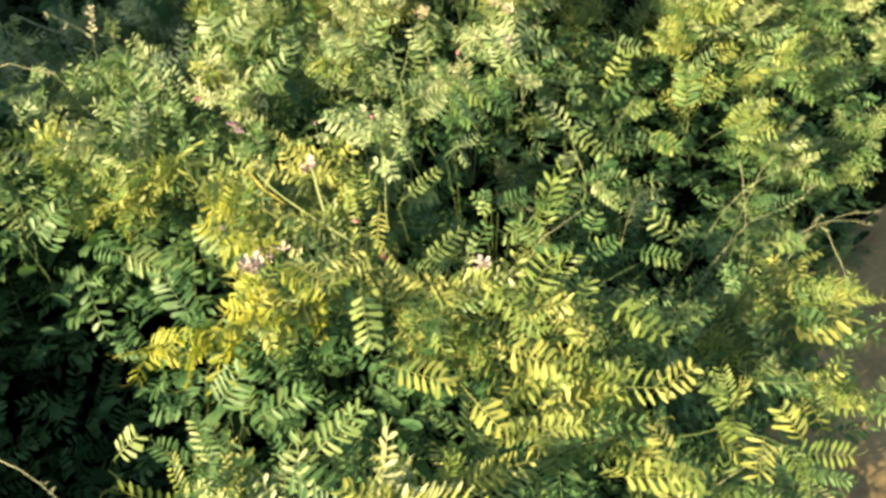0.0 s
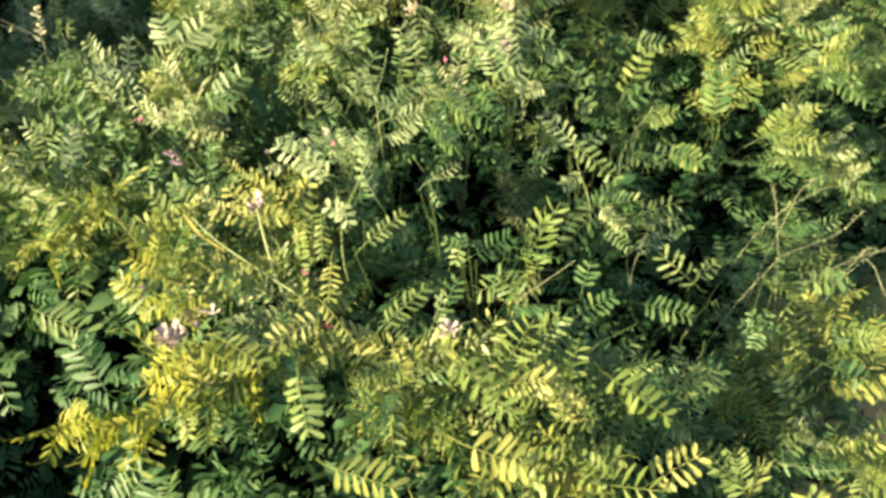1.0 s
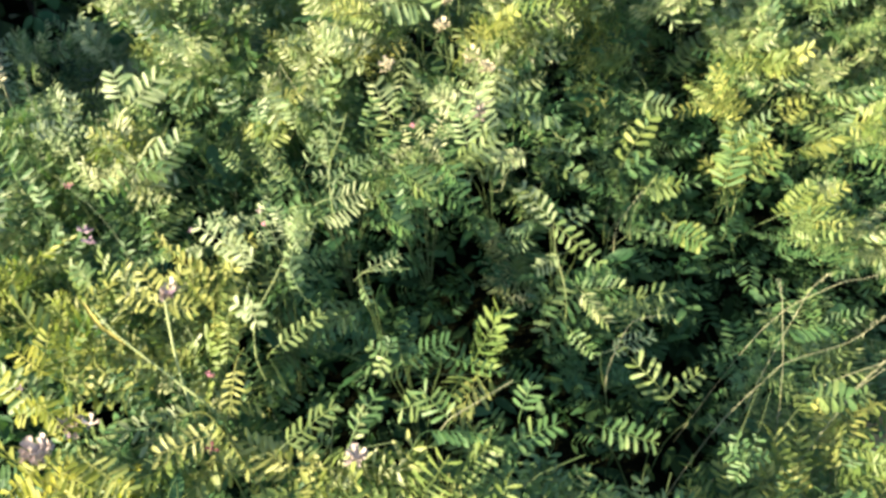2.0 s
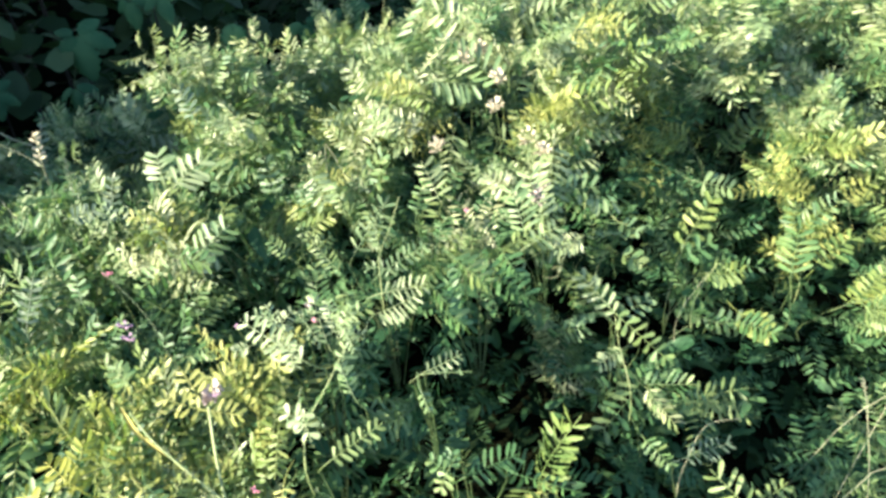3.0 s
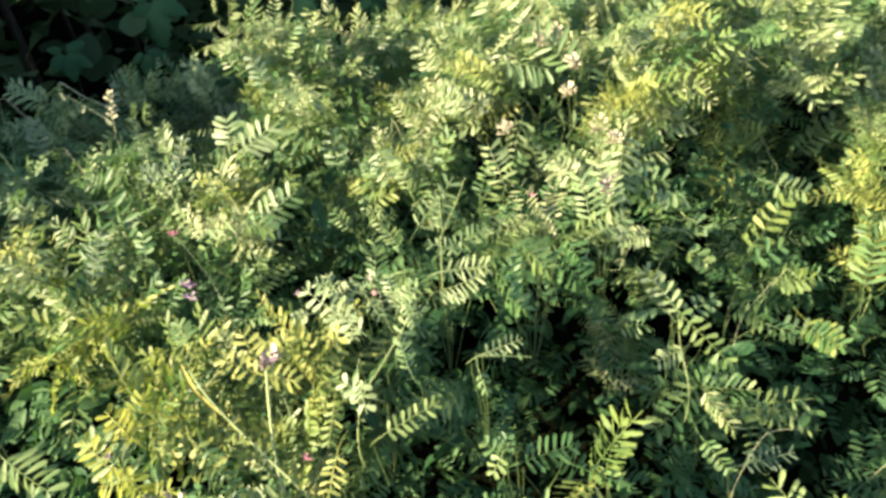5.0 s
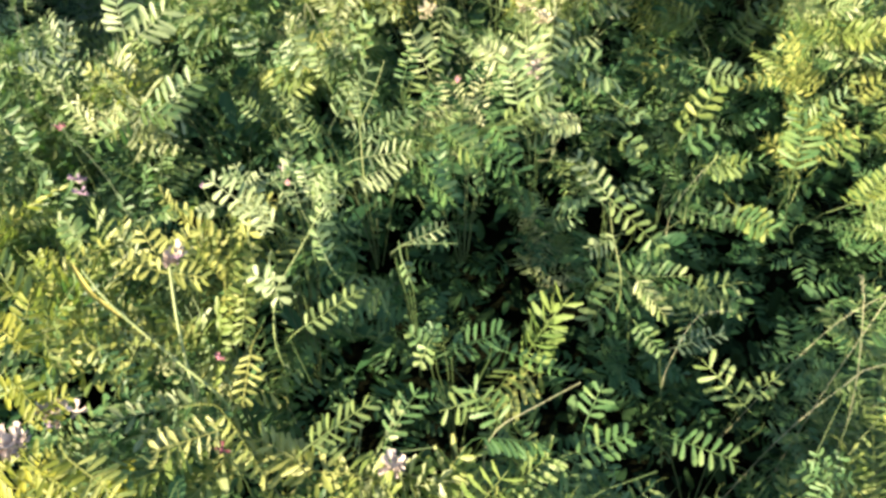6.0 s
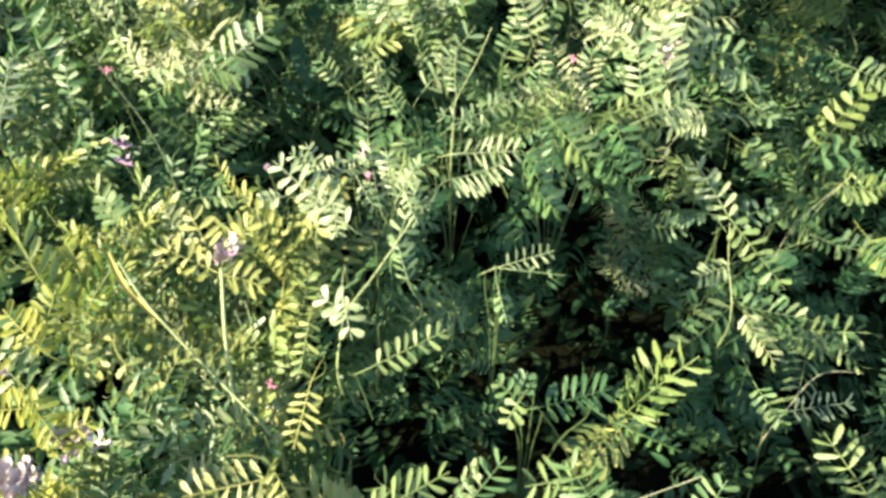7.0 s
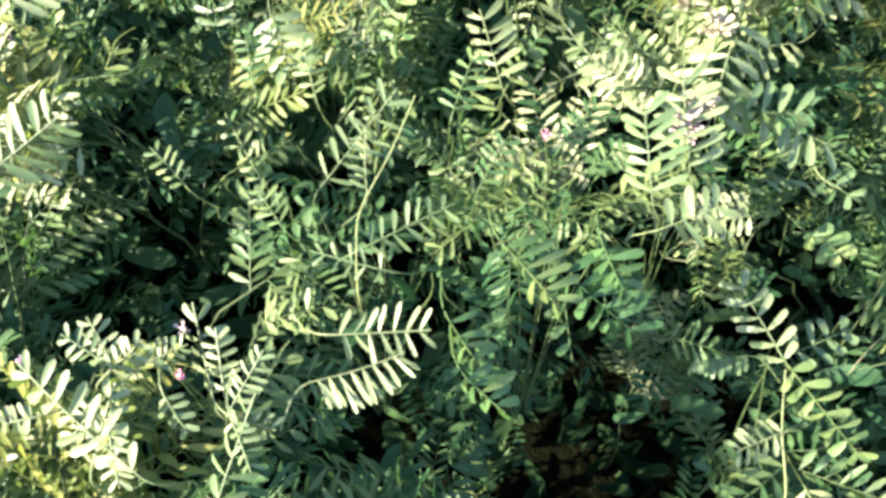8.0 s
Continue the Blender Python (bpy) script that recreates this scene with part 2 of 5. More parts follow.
CRESTS = [  # x, y, radius, height of the clumps that stand up into the sun
    (-0.24, 0.70, 0.08, 0.02), (0.22, 1.14, 0.1, 0.065), (0.20, 1.24, 0.06, 0.04), (0.30, 1.28, 0.05, 0.03), (-0.155, 1.11, 0.05, 0.06), (0.15, 1.36, 0.12, 0.09), (0.67, 1.36, 0.08, 0.04), (-0.28, 1.36, 0.10, 0.05), (1.02, 1.72, 0.16, 0.14),
    (-0.02, 0.62, 0.06, 0.03), (0.14, 0.66, 0.06, 0.04), (0.41, 1.47, 0.08, 0.13), (0.60, 0.77, 0.06, 0.04),
    (-0.11, 0.78, 0.05, 0.03), (0.29, 0.54, 0.06, 0.05), (0.28, 1.09, 0.03, 0.05), (0.20, 1.50, 0.09, 0.06), (-0.04, 1.52, 0.10, 0.015), (-0.41, 0.95, 0.05, 0.03), (0.75, 1.58, 0.08, 0.08),
]


DIPS = [  # x, y, radius, depth of the shaded dips between the clumps
    (0.52, 1.08, 0.12, 0.10), (0.46, 0.85, 0.06, 0.06), (0.04, 0.74, 0.05, 0.05), (0.11, 0.50, 0.04, 0.07), (-0.13, 0.46, 0.04, 0.07), (0.38, 1.31, 0.045, 0.08), (0.60, 1.55, 0.10, 0.06),
    (-0.46, 1.06, 0.10, 0.06), (-0.29, 0.90, 0.06, 0.06), (-0.28, 1.09, 0.07, 0.08), (-0.08, 1.10, 0.05, 0.05), (0.48, 1.03, 0.06, 0.07), (0.10, 1.05, 0.05, 0.04), (-0.08, 0.99, 0.035, 0.06),
    (0.16, 1.09, 0.04, 0.04), (-0.55, 1.25, 0.10, 0.05), (0.33, 0.66, 0.05, 0.05), (0.46, 0.93, 0.07, 0.06), (0.02, 1.22, 0.04, 0.05),
]


def dip_at(x, y):
    return max(math.exp(-((x - dx) ** 2 + (y - dy) ** 2) / (r * r)) for dx, dy, r, d in DIPS)


def canopy(x, y):
    """Height of the top of the thicket."""
    t = x - 0.05 - 0.45 * (y - 0.75) - 0.55 * max(0.0, y - 1.25)
    drop = 0.55 * math.log1p(math.exp(min(40, t * 14))) / 14
    near = 0.5 * math.log1p(math.exp(min(40, (0.55 - y) * 14))) / 14
    far = 0.45 * math.log1p(math.exp(min(40, (y - 1.84 - 0.65 * min(x, 0.9) + min(0.1, 0.9 * max(0.0, -0.2 - x))) * 9))) / 9
    h = 0.815 - drop - near - far - 0.13 * math.exp(-((x - 0.38) ** 2 + (y - 1.08) ** 2) / 0.032) - 0.08 * math.exp(-((x - 0.43) ** 2 + (y - 0.86) ** 2) / 0.018) + 0.085 * noise.noise(Vector((x * 4.6, y * 4.6, 3))) + 0.05 * noise.noise(Vector((x * 10, y * 10, 9)))
    for hx, hy, r, d in HOLES:
        k = math.exp(-((x - hx) ** 2 + (y - hy) ** 2) / (r * r))
        h -= d * k
    for dx, dy, r, d in DIPS:
        h -= d * math.exp(-((x - dx) ** 2 + (y - dy) ** 2) / (r * r))
    for hx, hy, r, d in CRESTS:
        h += d * math.exp(-((x - hx) ** 2 + (y - hy) ** 2) / (r * r))
    # canopy lowered along the path so the path shows in the camera's view
    h -= 0.24 / (1 + math.exp(max(-40, min(40, (edge(y) - 0.14 - x) * 28)))) * math.exp(-((y - 1.12) / 0.3) ** 4)
    return max(h, ground_height(x, y) + 0.05)


def hole_at(x, y, grow=0.0):
    return max(math.exp(-((x - hx) ** 2 + (y - hy) ** 2) / ((r + grow) * (r + grow))) for hx, hy, r, d in HOLES)


def edge(y):
    """How far out towards the path the weeds reach."""
    return 0.71 + 0.45 * (y - 0.8) + 1.5 * math.log1p(math.exp(min(40, (y - 1.3) * 9))) / 9


# ground
def spread(reach, fine, n):
    """Steps that are close together in the middle and reach far out."""
    inner = np.linspace(-fine, fine, n)
    outer = fine * (reach / fine) ** np.linspace(0.08, 1, 12)
    return np.concatenate([-outer[::-1], inner, outer])


xs, ys = spread(400, 4, 110), spread(400, 5, 130) + 1.0
v = [(x, y, ground_height(x, y)) for y in ys for x in xs]
nx = len(xs)
q = [(j * nx + i, j * nx + i + 1, (j + 1) * nx + i + 1, (j + 1) * nx + i) for j in range(len(ys) - 1) for i in range(nx - 1)]
me = mesh_np("ground", v, q, SOIL)
me.polygons.foreach_set("use_smooth", np.ones(len(q), bool))
tagged(new("ground", me), "dark earth under the weeds on a low bank", "ground", kind="structure")

# black sheet painting shade under weeds and hedge, thinning out at its edge
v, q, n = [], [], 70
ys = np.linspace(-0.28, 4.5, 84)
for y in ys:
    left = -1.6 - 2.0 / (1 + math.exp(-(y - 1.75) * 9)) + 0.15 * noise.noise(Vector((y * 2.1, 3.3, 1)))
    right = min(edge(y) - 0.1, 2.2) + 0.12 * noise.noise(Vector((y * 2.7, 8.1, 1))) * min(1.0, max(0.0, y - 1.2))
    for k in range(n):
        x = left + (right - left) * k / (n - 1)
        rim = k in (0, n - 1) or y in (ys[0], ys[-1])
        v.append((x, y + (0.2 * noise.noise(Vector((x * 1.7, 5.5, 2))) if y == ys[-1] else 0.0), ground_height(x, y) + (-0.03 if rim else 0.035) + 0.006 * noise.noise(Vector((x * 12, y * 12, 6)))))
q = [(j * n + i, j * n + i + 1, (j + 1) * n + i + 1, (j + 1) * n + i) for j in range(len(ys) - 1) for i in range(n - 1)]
me = mesh_np("leaf_mould", v, q, SHADE_BLACK)
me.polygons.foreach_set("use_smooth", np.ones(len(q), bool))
tagged(new("leaf_mould", me), "black sheet over the soil, standing in for shade under the weeds", "soil", kind="structure")

# the path runs along the foot of the bank and bends away behind it
v, q, n = [], [], 14
ys = np.linspace(-12, 4, 160)
for y in ys:
    left = edge(y) - 0.12 if y > -1 else edge(-1) - 0.12
    for k in range(n):
        x = left + 1.5 * k / (n - 1) + 0.03 * noise.noise(Vector((y * 3, k * 0.4, 2))) + 0.16 * k / (n - 1) * noise.noise(Vector((y * 1.1, 0.5, 4)))
        rim = 0.0 if k in (0, n - 1) else 1.0
        v.append((x, y, ground_height(x, y) + 0.006 + rim * (0.008 + 0.008 * noise.noise(Vector((x * 9, y * 9, 1))))))
q = [(j * n + i, j * n + i + 1, (j + 1) * n + i + 1, (j + 1) * n + i) for j in range(len(ys) - 1) for i in range(n - 1)]
me = mesh_np("path", v, q, DIRT)
me.polygons.foreach_set("use_smooth", np.ones(len(q), bool))
tagged(new("path", me), "trodden grey-brown dirt path beside the weeds", "path", kind="structure")


def frame_from(way, up):
    way = Vector(way).normalized()
    side = Vector(up).cross(way)
    side = side.normalized() if side.length > 1e-3 else Vector((0, 1, 0))
    top = way.cross(side)
    m = Matrix.Identity(4)
    for i, c in enumerate((way, side, top)):
        for j in range(3):
            m[j][i] = c[j]
    return m


def part(name, me, parent, m=None, label=""):
    ob = new(name, me)
    ob.parent = parent
    if m is not None:
        ob.matrix_basis = m
    if label:
        ob["label"] = label
    return ob


# plants that stand out
def hero_plant(label, root, skin=None, clear=False):
    """A plant whose leaves are placed one by one; skin: the material of its leaves; clear: nothing grows between it and the sun."""
    global hero_skin, hero_clear
    hero_skin, hero_clear = skin or VETCH, clear
    plant = tagged(new("vetch_plant"), label, "plant", "vetch plants on the bank")
    plant.location = root
    return plant


hero_rng = random.Random(5)
SUNNY = []  # middles of leaves with a clear way to the sun
ROOM = []  # middle, facing and reach of leaves kept uncovered to fit the camera's view


def crowded(p):
    """Whether a leaf at p would hide a placed leaf from the camera or its sun."""
    d = np.asarray(p) - CENTRE
    out = (d * FACING).sum(1)
    aside = np.linalg.norm(d - out[:, None] * FACING, axis=1)
    if ((out > -0.035) & (out < 0.3) & (aside < REACH)).any():
        return True
    d = np.asarray(p) - SUNNY
    out = (d * SUNWARD).sum(1)
    return bool(((out > 0.02) & (out < 0.45) & (np.linalg.norm(d - out[:, None] * SUNWARD, axis=1) < 0.028)).any())


def hero_leaf(plant, base, tip, pairs, length, width, vee, facing):
    length, width = length * 0.92, width * 0.78
    base, tip = Vector(base), Vector(tip)
    way = tip - base
    ROOM.append((*((base + tip) / 2), *facing, way.length * 0.5 + 0.026))
    if hero_clear:
        SUNNY.append((base + tip) / 2)
    v, q = pinnate(hero_rng, pairs, way.length / (pairs + 0.6), length, width, stations=4, curl=hero_rng.uniform(-0.15, 0.15), tendril=False,
                   ends=0.35, angle=68, vee=vee, blunt=0.8 if width > 0.3 * length else 0.45, petiole=0.018)
    up = Vector(facing)
    if vee >= 50:   # a comb seen from its side, with both rows hanging
        up = up.cross(way).normalized()
        up = up if up.z > 0 else -up
    leaf = part("leaf", mesh_np("leaf", v, q, hero_skin), plant, Matrix.Translation(base - plant.location) @ frame_from(way, up))
    s = base - way.normalized() * 0.018 - Vector(facing) * 0.0198 - plant.location
    line = [s, s * 0.97 + Vector((0, 0, -0.015)), s * 0.93 + Vector((0, 0, -0.04))]
    if 0.05 < s.z and Vector((s.x, s.y, 0)).length < 0.11:   # joins the plant at its root
        line = smooth([s, s * 0.97 + Vector((0, 0, -0.015)), Vector((s.x * 0.55, s.y * 0.55 + 0.01, s.z * 0.55)), Vector((s.x * 0.1, s.y * 0.1, 0))], 3)
    v, q = tube(line, [0.0005 + 0.0003 * k / len(line) for k in range(len(line))], 4)
    part("petiole", mesh_np("petiole", v, q, STEM), leaf, leaf.matrix_basis.inverted())


def hero_stem(plant, points, radius, dry=False):
    pts = [Vector(p) - plant.location for p in points]
    start = pts[0] - (pts[1] - pts[0]).normalized() * 0.015
    pts = [start * 0.97 + Vector((0, 0, -0.05)), start + Vector((0, 0, -0.02))] + pts
    v, q = tube(smooth(pts), [radius * (1.0 - 0.45 * k / (4 * (len(pts) - 1))) for k in range(4 * (len(pts) - 1) + 1)], 6)
    part("twig" if dry else "stem", mesh_np("stem", v, q, STRAW if dry else STEM if hero_skin == VETCH else PALE_STEM), plant, None, "dry straw-coloured twig" if dry else "")


def hero_blade(plant, points, width):
    """A withered lance-shaped blade, folded along its middle."""
    line = smooth([Vector(p) - plant.location for p in points], 5)
    v, q, n = [], [], len(line)
    for k, p in enumerate(line):
        s = k / (n - 1)
        w = width * math.sin(math.pi * (0.12 + 0.86 * s)) ** 0.7
        way = line[min(k + 1, n - 1)] - line[max(k - 1, 0)]
        side = way.cross(Vector((0, -0.4, 1))).normalized()
        v += [p - side * w / 2 + Vector((0, 0, 0.002)), p, p + side * w / 2 + Vector((0, 0, 0.002))]
    for k in range(n - 1):
        a = 3 * k
        q += [(a, a + 3, a + 4, a + 1), (a + 1, a + 4, a + 5, a + 2)]
    part("blade", mesh_np("blade", np.array([tuple(p) for p in v]), np.array(q), OCHRE), plant, None, "withered ochre grass blade")


def smooth(pts, n=4):
    """Points along a curve through pts."""
    pts = [Vector(p) for p in pts]
    out = []
    for i in range(len(pts) - 1):
        p0, p1, p2, p3 = pts[max(i - 1, 0)], pts[i], pts[i + 1], pts[min(i + 2, len(pts) - 1)]
        for k in range(n):
            t = k / n
            out.append(0.5 * ((2 * p1) + (p2 - p0) * t + (2 * p0 - 5 * p1 + 4 * p2 - p3) * t * t + (3 * p1 - p0 - 3 * p2 + p3) * t ** 3))
    return out + [pts[-1]]


def grass_stalk(points, radius):
    """A dry stalk that rises from the ground among the leaves, with a thin seed head at its end."""
    pts = [Vector(p) for p in points]
    way = (pts[1] - pts[0]).normalized()
    back = pts[0] - way * 0.2
    foot = Vector((back.x, back.y, ground_height(back.x, back.y)))
    stalk = tagged(new("grass_stalk"), "dry straw-coloured grass stalk leaning out of the weeds", "grass", "dry grass stalks")
    stalk.location = foot
    line = smooth([(0, 0, 0), pts[0] - way * 0.09 - foot - Vector((0, 0, 0.06))] + [p - foot for p in pts])
    n = len(line)
    v, q = tube(line, [radius * (1.2 - 0.6 * k / n) for k in range(n)], 5)
    part("stem", mesh_np("stem", v, q, STRAW), stalk)
    head = []
    for k in range(10):
        p = line[-1].lerp(line[-4], k / 10)
        d = Vector((hero_rng.gauss(0, 1), hero_rng.gauss(0, 1), hero_rng.gauss(0.4, 0.6))).normalized()
        v, q = leaflet(0.006, 0.0016, 0.6, 0.1, 2)
        head.append((v @ np.array(frame_from(d, (0.1, 0.2, 1)).to_3x3()).T + np.array(p), q))
    part("seed_head", mesh_np("seed_head", *joined(head), STRAW), stalk)
    return stalk


TINTS = {"mauve": PETAL, "pink": PINK, "maroon": MAROON, "pale": PALE, "cream": CREAM}
WORDS = {"mauve": "mauve vetch flower head on a thin stalk", "pink": "small pink vetch flower among the leaves",
         "maroon": "dark wine-red vetch flower among the leaves", "pale": "pale pinkish vetch flower head in the sun", "cream": "cream vetch flower head among sunlit leaves"}


def vetch_flower(place, size, tint):
    """A small cluster of pea flowers on a stalk: each a tube with a raised banner petal and two wings."""
    place = Vector(place)
    flower = tagged(new("vetch_flower"), WORDS[tint], "flower", "vetch flowers")
    flower.location = place
    v, q = tube(smooth([(0.0, 0.01, -0.12), (0.004, 0.004, -0.05), (0, 0, 0)]), [0.0006] * 9, 5)
    part("stalk", mesh_np("stalk", v, q, STEM), flower)
    count = 4 if size < 0.01 else 14
    for k in range(count):
        a = math.tau * k / count + hero_rng.uniform(-0.3, 0.3)
        out = Vector((math.cos(a), math.sin(a), hero_rng.uniform(-0.1, 0.9))).normalized()
        pieces = []
        L = min(size * 0.75, 0.0085) * hero_rng.uniform(0.7, 1.1)
        for roll, w, bend in ((0, 0.6, -0.5), (0.9, 0.35, 0.2), (-0.9, 0.35, 0.2)):
            v, q = leaflet(L, L * w, 0.5, bend, 4, 0.9)
            pieces.append((v @ np.array(Matrix.Rotation(roll, 3, "X")).T, q))
        v, q = tube([(-0.003, 0, 0), (L * 0.5, 0, 0)], [0.001, L * 0.12], 5)
        pieces.append((v, q))
        off = out * size * 0.35 + Vector((0, 0, size * hero_rng.uniform(-0.5, 0.5)))
        part("blossom", mesh_np("blossom", *joined(pieces), TINTS[tint]), flower, Matrix.Translation(off) @ frame_from(out, (0, 0, 1)))
    return flower


# vetch plants that stand out, each with its own leaves
p = hero_plant("pale comb-leaved vetch plant leaning over the dark hollow", (0.021, 1.003, 0.638), PALE_LEAF, clear=True)
hero_leaf(p, (0.036, 0.941, 0.842), (0.081, 0.952, 0.843), 7, 0.0165, 0.0034, 0, (-0.06, -0.68, 0.73))
hero_leaf(p, (0.030, 0.919, 0.833), (0.073, 0.936, 0.837), 8, 0.0205, 0.0032, 70, (-0.05, -0.65, 0.76))
hero_leaf(p, (0.023, 1.016, 0.811), (0.071, 1.048, 0.825), 7, 0.0168, 0.0039, 20, (-0.07, -0.73, 0.68))
hero_leaf(p, (0.050, 0.987, 0.835), (0.008, 0.985, 0.843), 5, 0.0117, 0.0026, 0, (-0.02, -0.71, 0.70))
hero_stem(p, [(0.016, 1.024, 0.800), (0.015, 1.042, 0.814), (0.027, 1.072, 0.834), (0.036, 1.101, 0.854)], 0.0008)
hero_leaf(p, (0.012, 1.062, 0.805), (0.000, 1.095, 0.833), 7, 0.0146, 0.0028, 50, (-0.02, -0.77, 0.64))
hero_leaf(p, (-0.022, 1.070, 0.797), (0.019, 1.120, 0.840), 6, 0.0241, 0.0048, 20, (-0.07, -0.83, 0.55))
p = hero_plant("small vetch plant with one bright leaf beside the hollow", (0.086, 0.851, 0.624), PALE_LEAF, clear=True)
hero_leaf(p, (0.082, 0.870, 0.800), (0.118, 0.887, 0.806), 6, 0.0117, 0.0028, 0, (-0.15, -0.63, 0.76))
hero_leaf(p, (0.095, 0.863, 0.806), (0.128, 0.867, 0.803), 2, 0.0066, 0.0030, 0, (-0.16, -0.62, 0.77))
hero_leaf(p, (0.083, 0.832, 0.816), (0.092, 0.817, 0.802), 3, 0.0112, 0.0051, 40, (-0.12, -0.58, 0.81))
p = hero_plant("vetch plant with broad blunt leaflets at the hollow's rim", (0.288, 1.041, 0.511), PALE_LEAF, clear=True)
hero_leaf(p, (0.293, 1.059, 0.695), (0.247, 1.098, 0.736), 6, 0.0200, 0.0072, 10, (-0.38, -0.62, 0.68))
hero_leaf(p, (0.266, 1.059, 0.702), (0.228, 1.047, 0.701), 7, 0.0150, 0.0048, 60, (-0.30, -0.66, 0.69))
hero_leaf(p, (0.297, 1.025, 0.672), (0.264, 1.006, 0.663), 6, 0.0170, 0.0052, 20, (-0.37, -0.59, 0.72))
hero_leaf(p, (0.303, 1.087, 0.668), (0.345, 1.112, 0.680), 4, 0.0200, 0.0080, 0, (-0.40, -0.63, 0.67))
hero_stem(p, [(0.300, 0.990, 0.655), (0.292, 1.022, 0.678), (0.290, 1.056, 0.697)], 0.0008)
p = hero_plant("green vetch plant with blunt leaflets under a paler one", (0.310, 1.030, 0.52))
hero_leaf(p, (0.290, 1.060, 0.699), (0.355, 1.017, 0.652), 7, 0.0200, 0.0078, 15, (-0.40, -0.58, 0.71))
p = hero_plant("yellowish vetch plant with a fan of leaflets", (0.124, 0.778, 0.586))
hero_leaf(p, (0.124, 0.783, 0.754), (0.172, 0.801, 0.764), 7, 0.0208, 0.0051, 20, (-0.22, -0.64, 0.74))
hero_leaf(p, (0.108, 0.776, 0.770), (0.090, 0.783, 0.780), 3, 0.0117, 0.0054, 0, (-0.16, -0.64, 0.75))
hero_leaf(p, (0.108, 0.771, 0.776), (0.101, 0.759, 0.765), 3, 0.0115, 0.0053, 0, (-0.17, -0.63, 0.76))
hero_leaf(p, (0.108, 0.782, 0.766), (0.111, 0.795, 0.778), 3, 0.0118, 0.0055, 0, (-0.17, -0.65, 0.74))
hero_leaf(p, (0.171, 0.776, 0.766), (0.226, 0.767, 0.750), 6, 0.0125, 0.0040, 40, (-0.28, -0.61, 0.74))
p = hero_plant("grey-green vetch plant with a bare twig", (0.358, 0.847, 0.467), GREY_LEAF)
hero_stem(p, [(0.355, 0.904, 0.615), (0.379, 0.932, 0.641), (0.418, 0.940, 0.643)], 0.0007, dry=True)
hero_leaf(p, (0.346, 0.886, 0.643), (0.398, 0.901, 0.651), 7, 0.0156, 0.0033, 0, (-0.42, -0.60, 0.68))
p = hero_plant("green vetch plant with fans of leaflets in the shaded hollow", (0.38, 0.80, 0.47))
hero_leaf(p, (0.411, 0.824, 0.627), (0.365, 0.854, 0.663), 5, 0.0254, 0.0069, 10, (-0.45, -0.56, 0.70))
hero_leaf(p, (0.317, 0.757, 0.678), (0.378, 0.747, 0.659), 7, 0.0189, 0.0061, 0, (-0.43, -0.51, 0.74))
hero_leaf(p, (0.297, 0.865, 0.704), (0.325, 0.845, 0.680), 6, 0.0135, 0.0047, 0, (-0.38, -0.61, 0.69))
hero_leaf(p, (0.419, 0.847, 0.617), (0.450, 0.865, 0.630), 4, 0.0164, 0.0055, 20, (-0.48, -0.55, 0.69))
p = hero_plant("low vetch plant with a pale seed stalk", (0.136, 0.715, 0.576))
hero_stem(p, [(0.170, 0.714, 0.750), (0.194, 0.726, 0.758), (0.232, 0.744, 0.770)], 0.0007, dry=True)
hero_leaf(p, (0.153, 0.698, 0.757), (0.202, 0.702, 0.754), 8, 0.0198, 0.0049, 55, (-0.26, -0.55, 0.79))
hero_leaf(p, (0.170, 0.719, 0.745), (0.144, 0.739, 0.768), 5, 0.0214, 0.0051, 0, (-0.23, -0.58, 0.78))
hero_leaf(p, (0.155, 0.732, 0.761), (0.120, 0.721, 0.756), 4, 0.0214, 0.0043, 30, (-0.21, -0.58, 0.78))
hero_leaf(p, (0.228, 0.705, 0.725), (0.275, 0.722, 0.735), 6, 0.0192, 0.0060, 20, (-0.35, -0.53, 0.77))
hero_leaf(p, (0.238, 0.727, 0.744), (0.250, 0.748, 0.763), 4, 0.0171, 0.0051, 10, (-0.34, -0.57, 0.75))
hero_leaf(p, (0.024, 0.677, 0.767), (0.071, 0.706, 0.789), 7, 0.0182, 0.0045, 30, (-0.08, -0.57, 0.81))
hero_leaf(p, (0.082, 0.699, 0.751), (0.104, 0.728, 0.777), 5, 0.0169, 0.0046, 20, (-0.15, -0.58, 0.80))
hero_leaf(p, (0.008, 0.762, 0.804), (0.054, 0.788, 0.823), 7, 0.0138, 0.0043, 10, (-0.06, -0.67, 0.74))
p = hero_plant("tall vetch plant with a pale stem and whitish young leaves", (-0.018, 0.835, 0.639), PALE_LEAF)
hero_stem(p, [(-0.019, 0.783, 0.804), (-0.016, 0.796, 0.817), (-0.001, 0.817, 0.835), (0.018, 0.845, 0.861)], 0.0010)
hero_leaf(p, (-0.015, 0.787, 0.844), (-0.006, 0.767, 0.823), 3, 0.0145, 0.0064, 10, (-0.00, -0.69, 0.72))
hero_leaf(p, (-0.010, 0.780, 0.834), (-0.030, 0.785, 0.842), 3, 0.0145, 0.0064, 0, (0.01, -0.70, 0.72))
hero_leaf(p, (-0.000, 0.860, 0.808), (0.012, 0.901, 0.847), 5, 0.0169, 0.0053, 30, (-0.05, -0.75, 0.66))
hero_leaf(p, (-0.024, 0.911, 0.804), (-0.040, 0.946, 0.840), 5, 0.0180, 0.0051, 30, (-0.01, -0.78, 0.63))
hero_leaf(p, (-0.031, 0.862, 0.825), (-0.097, 0.886, 0.859), 8, 0.0191, 0.0057, 10, (0.04, -0.76, 0.65))
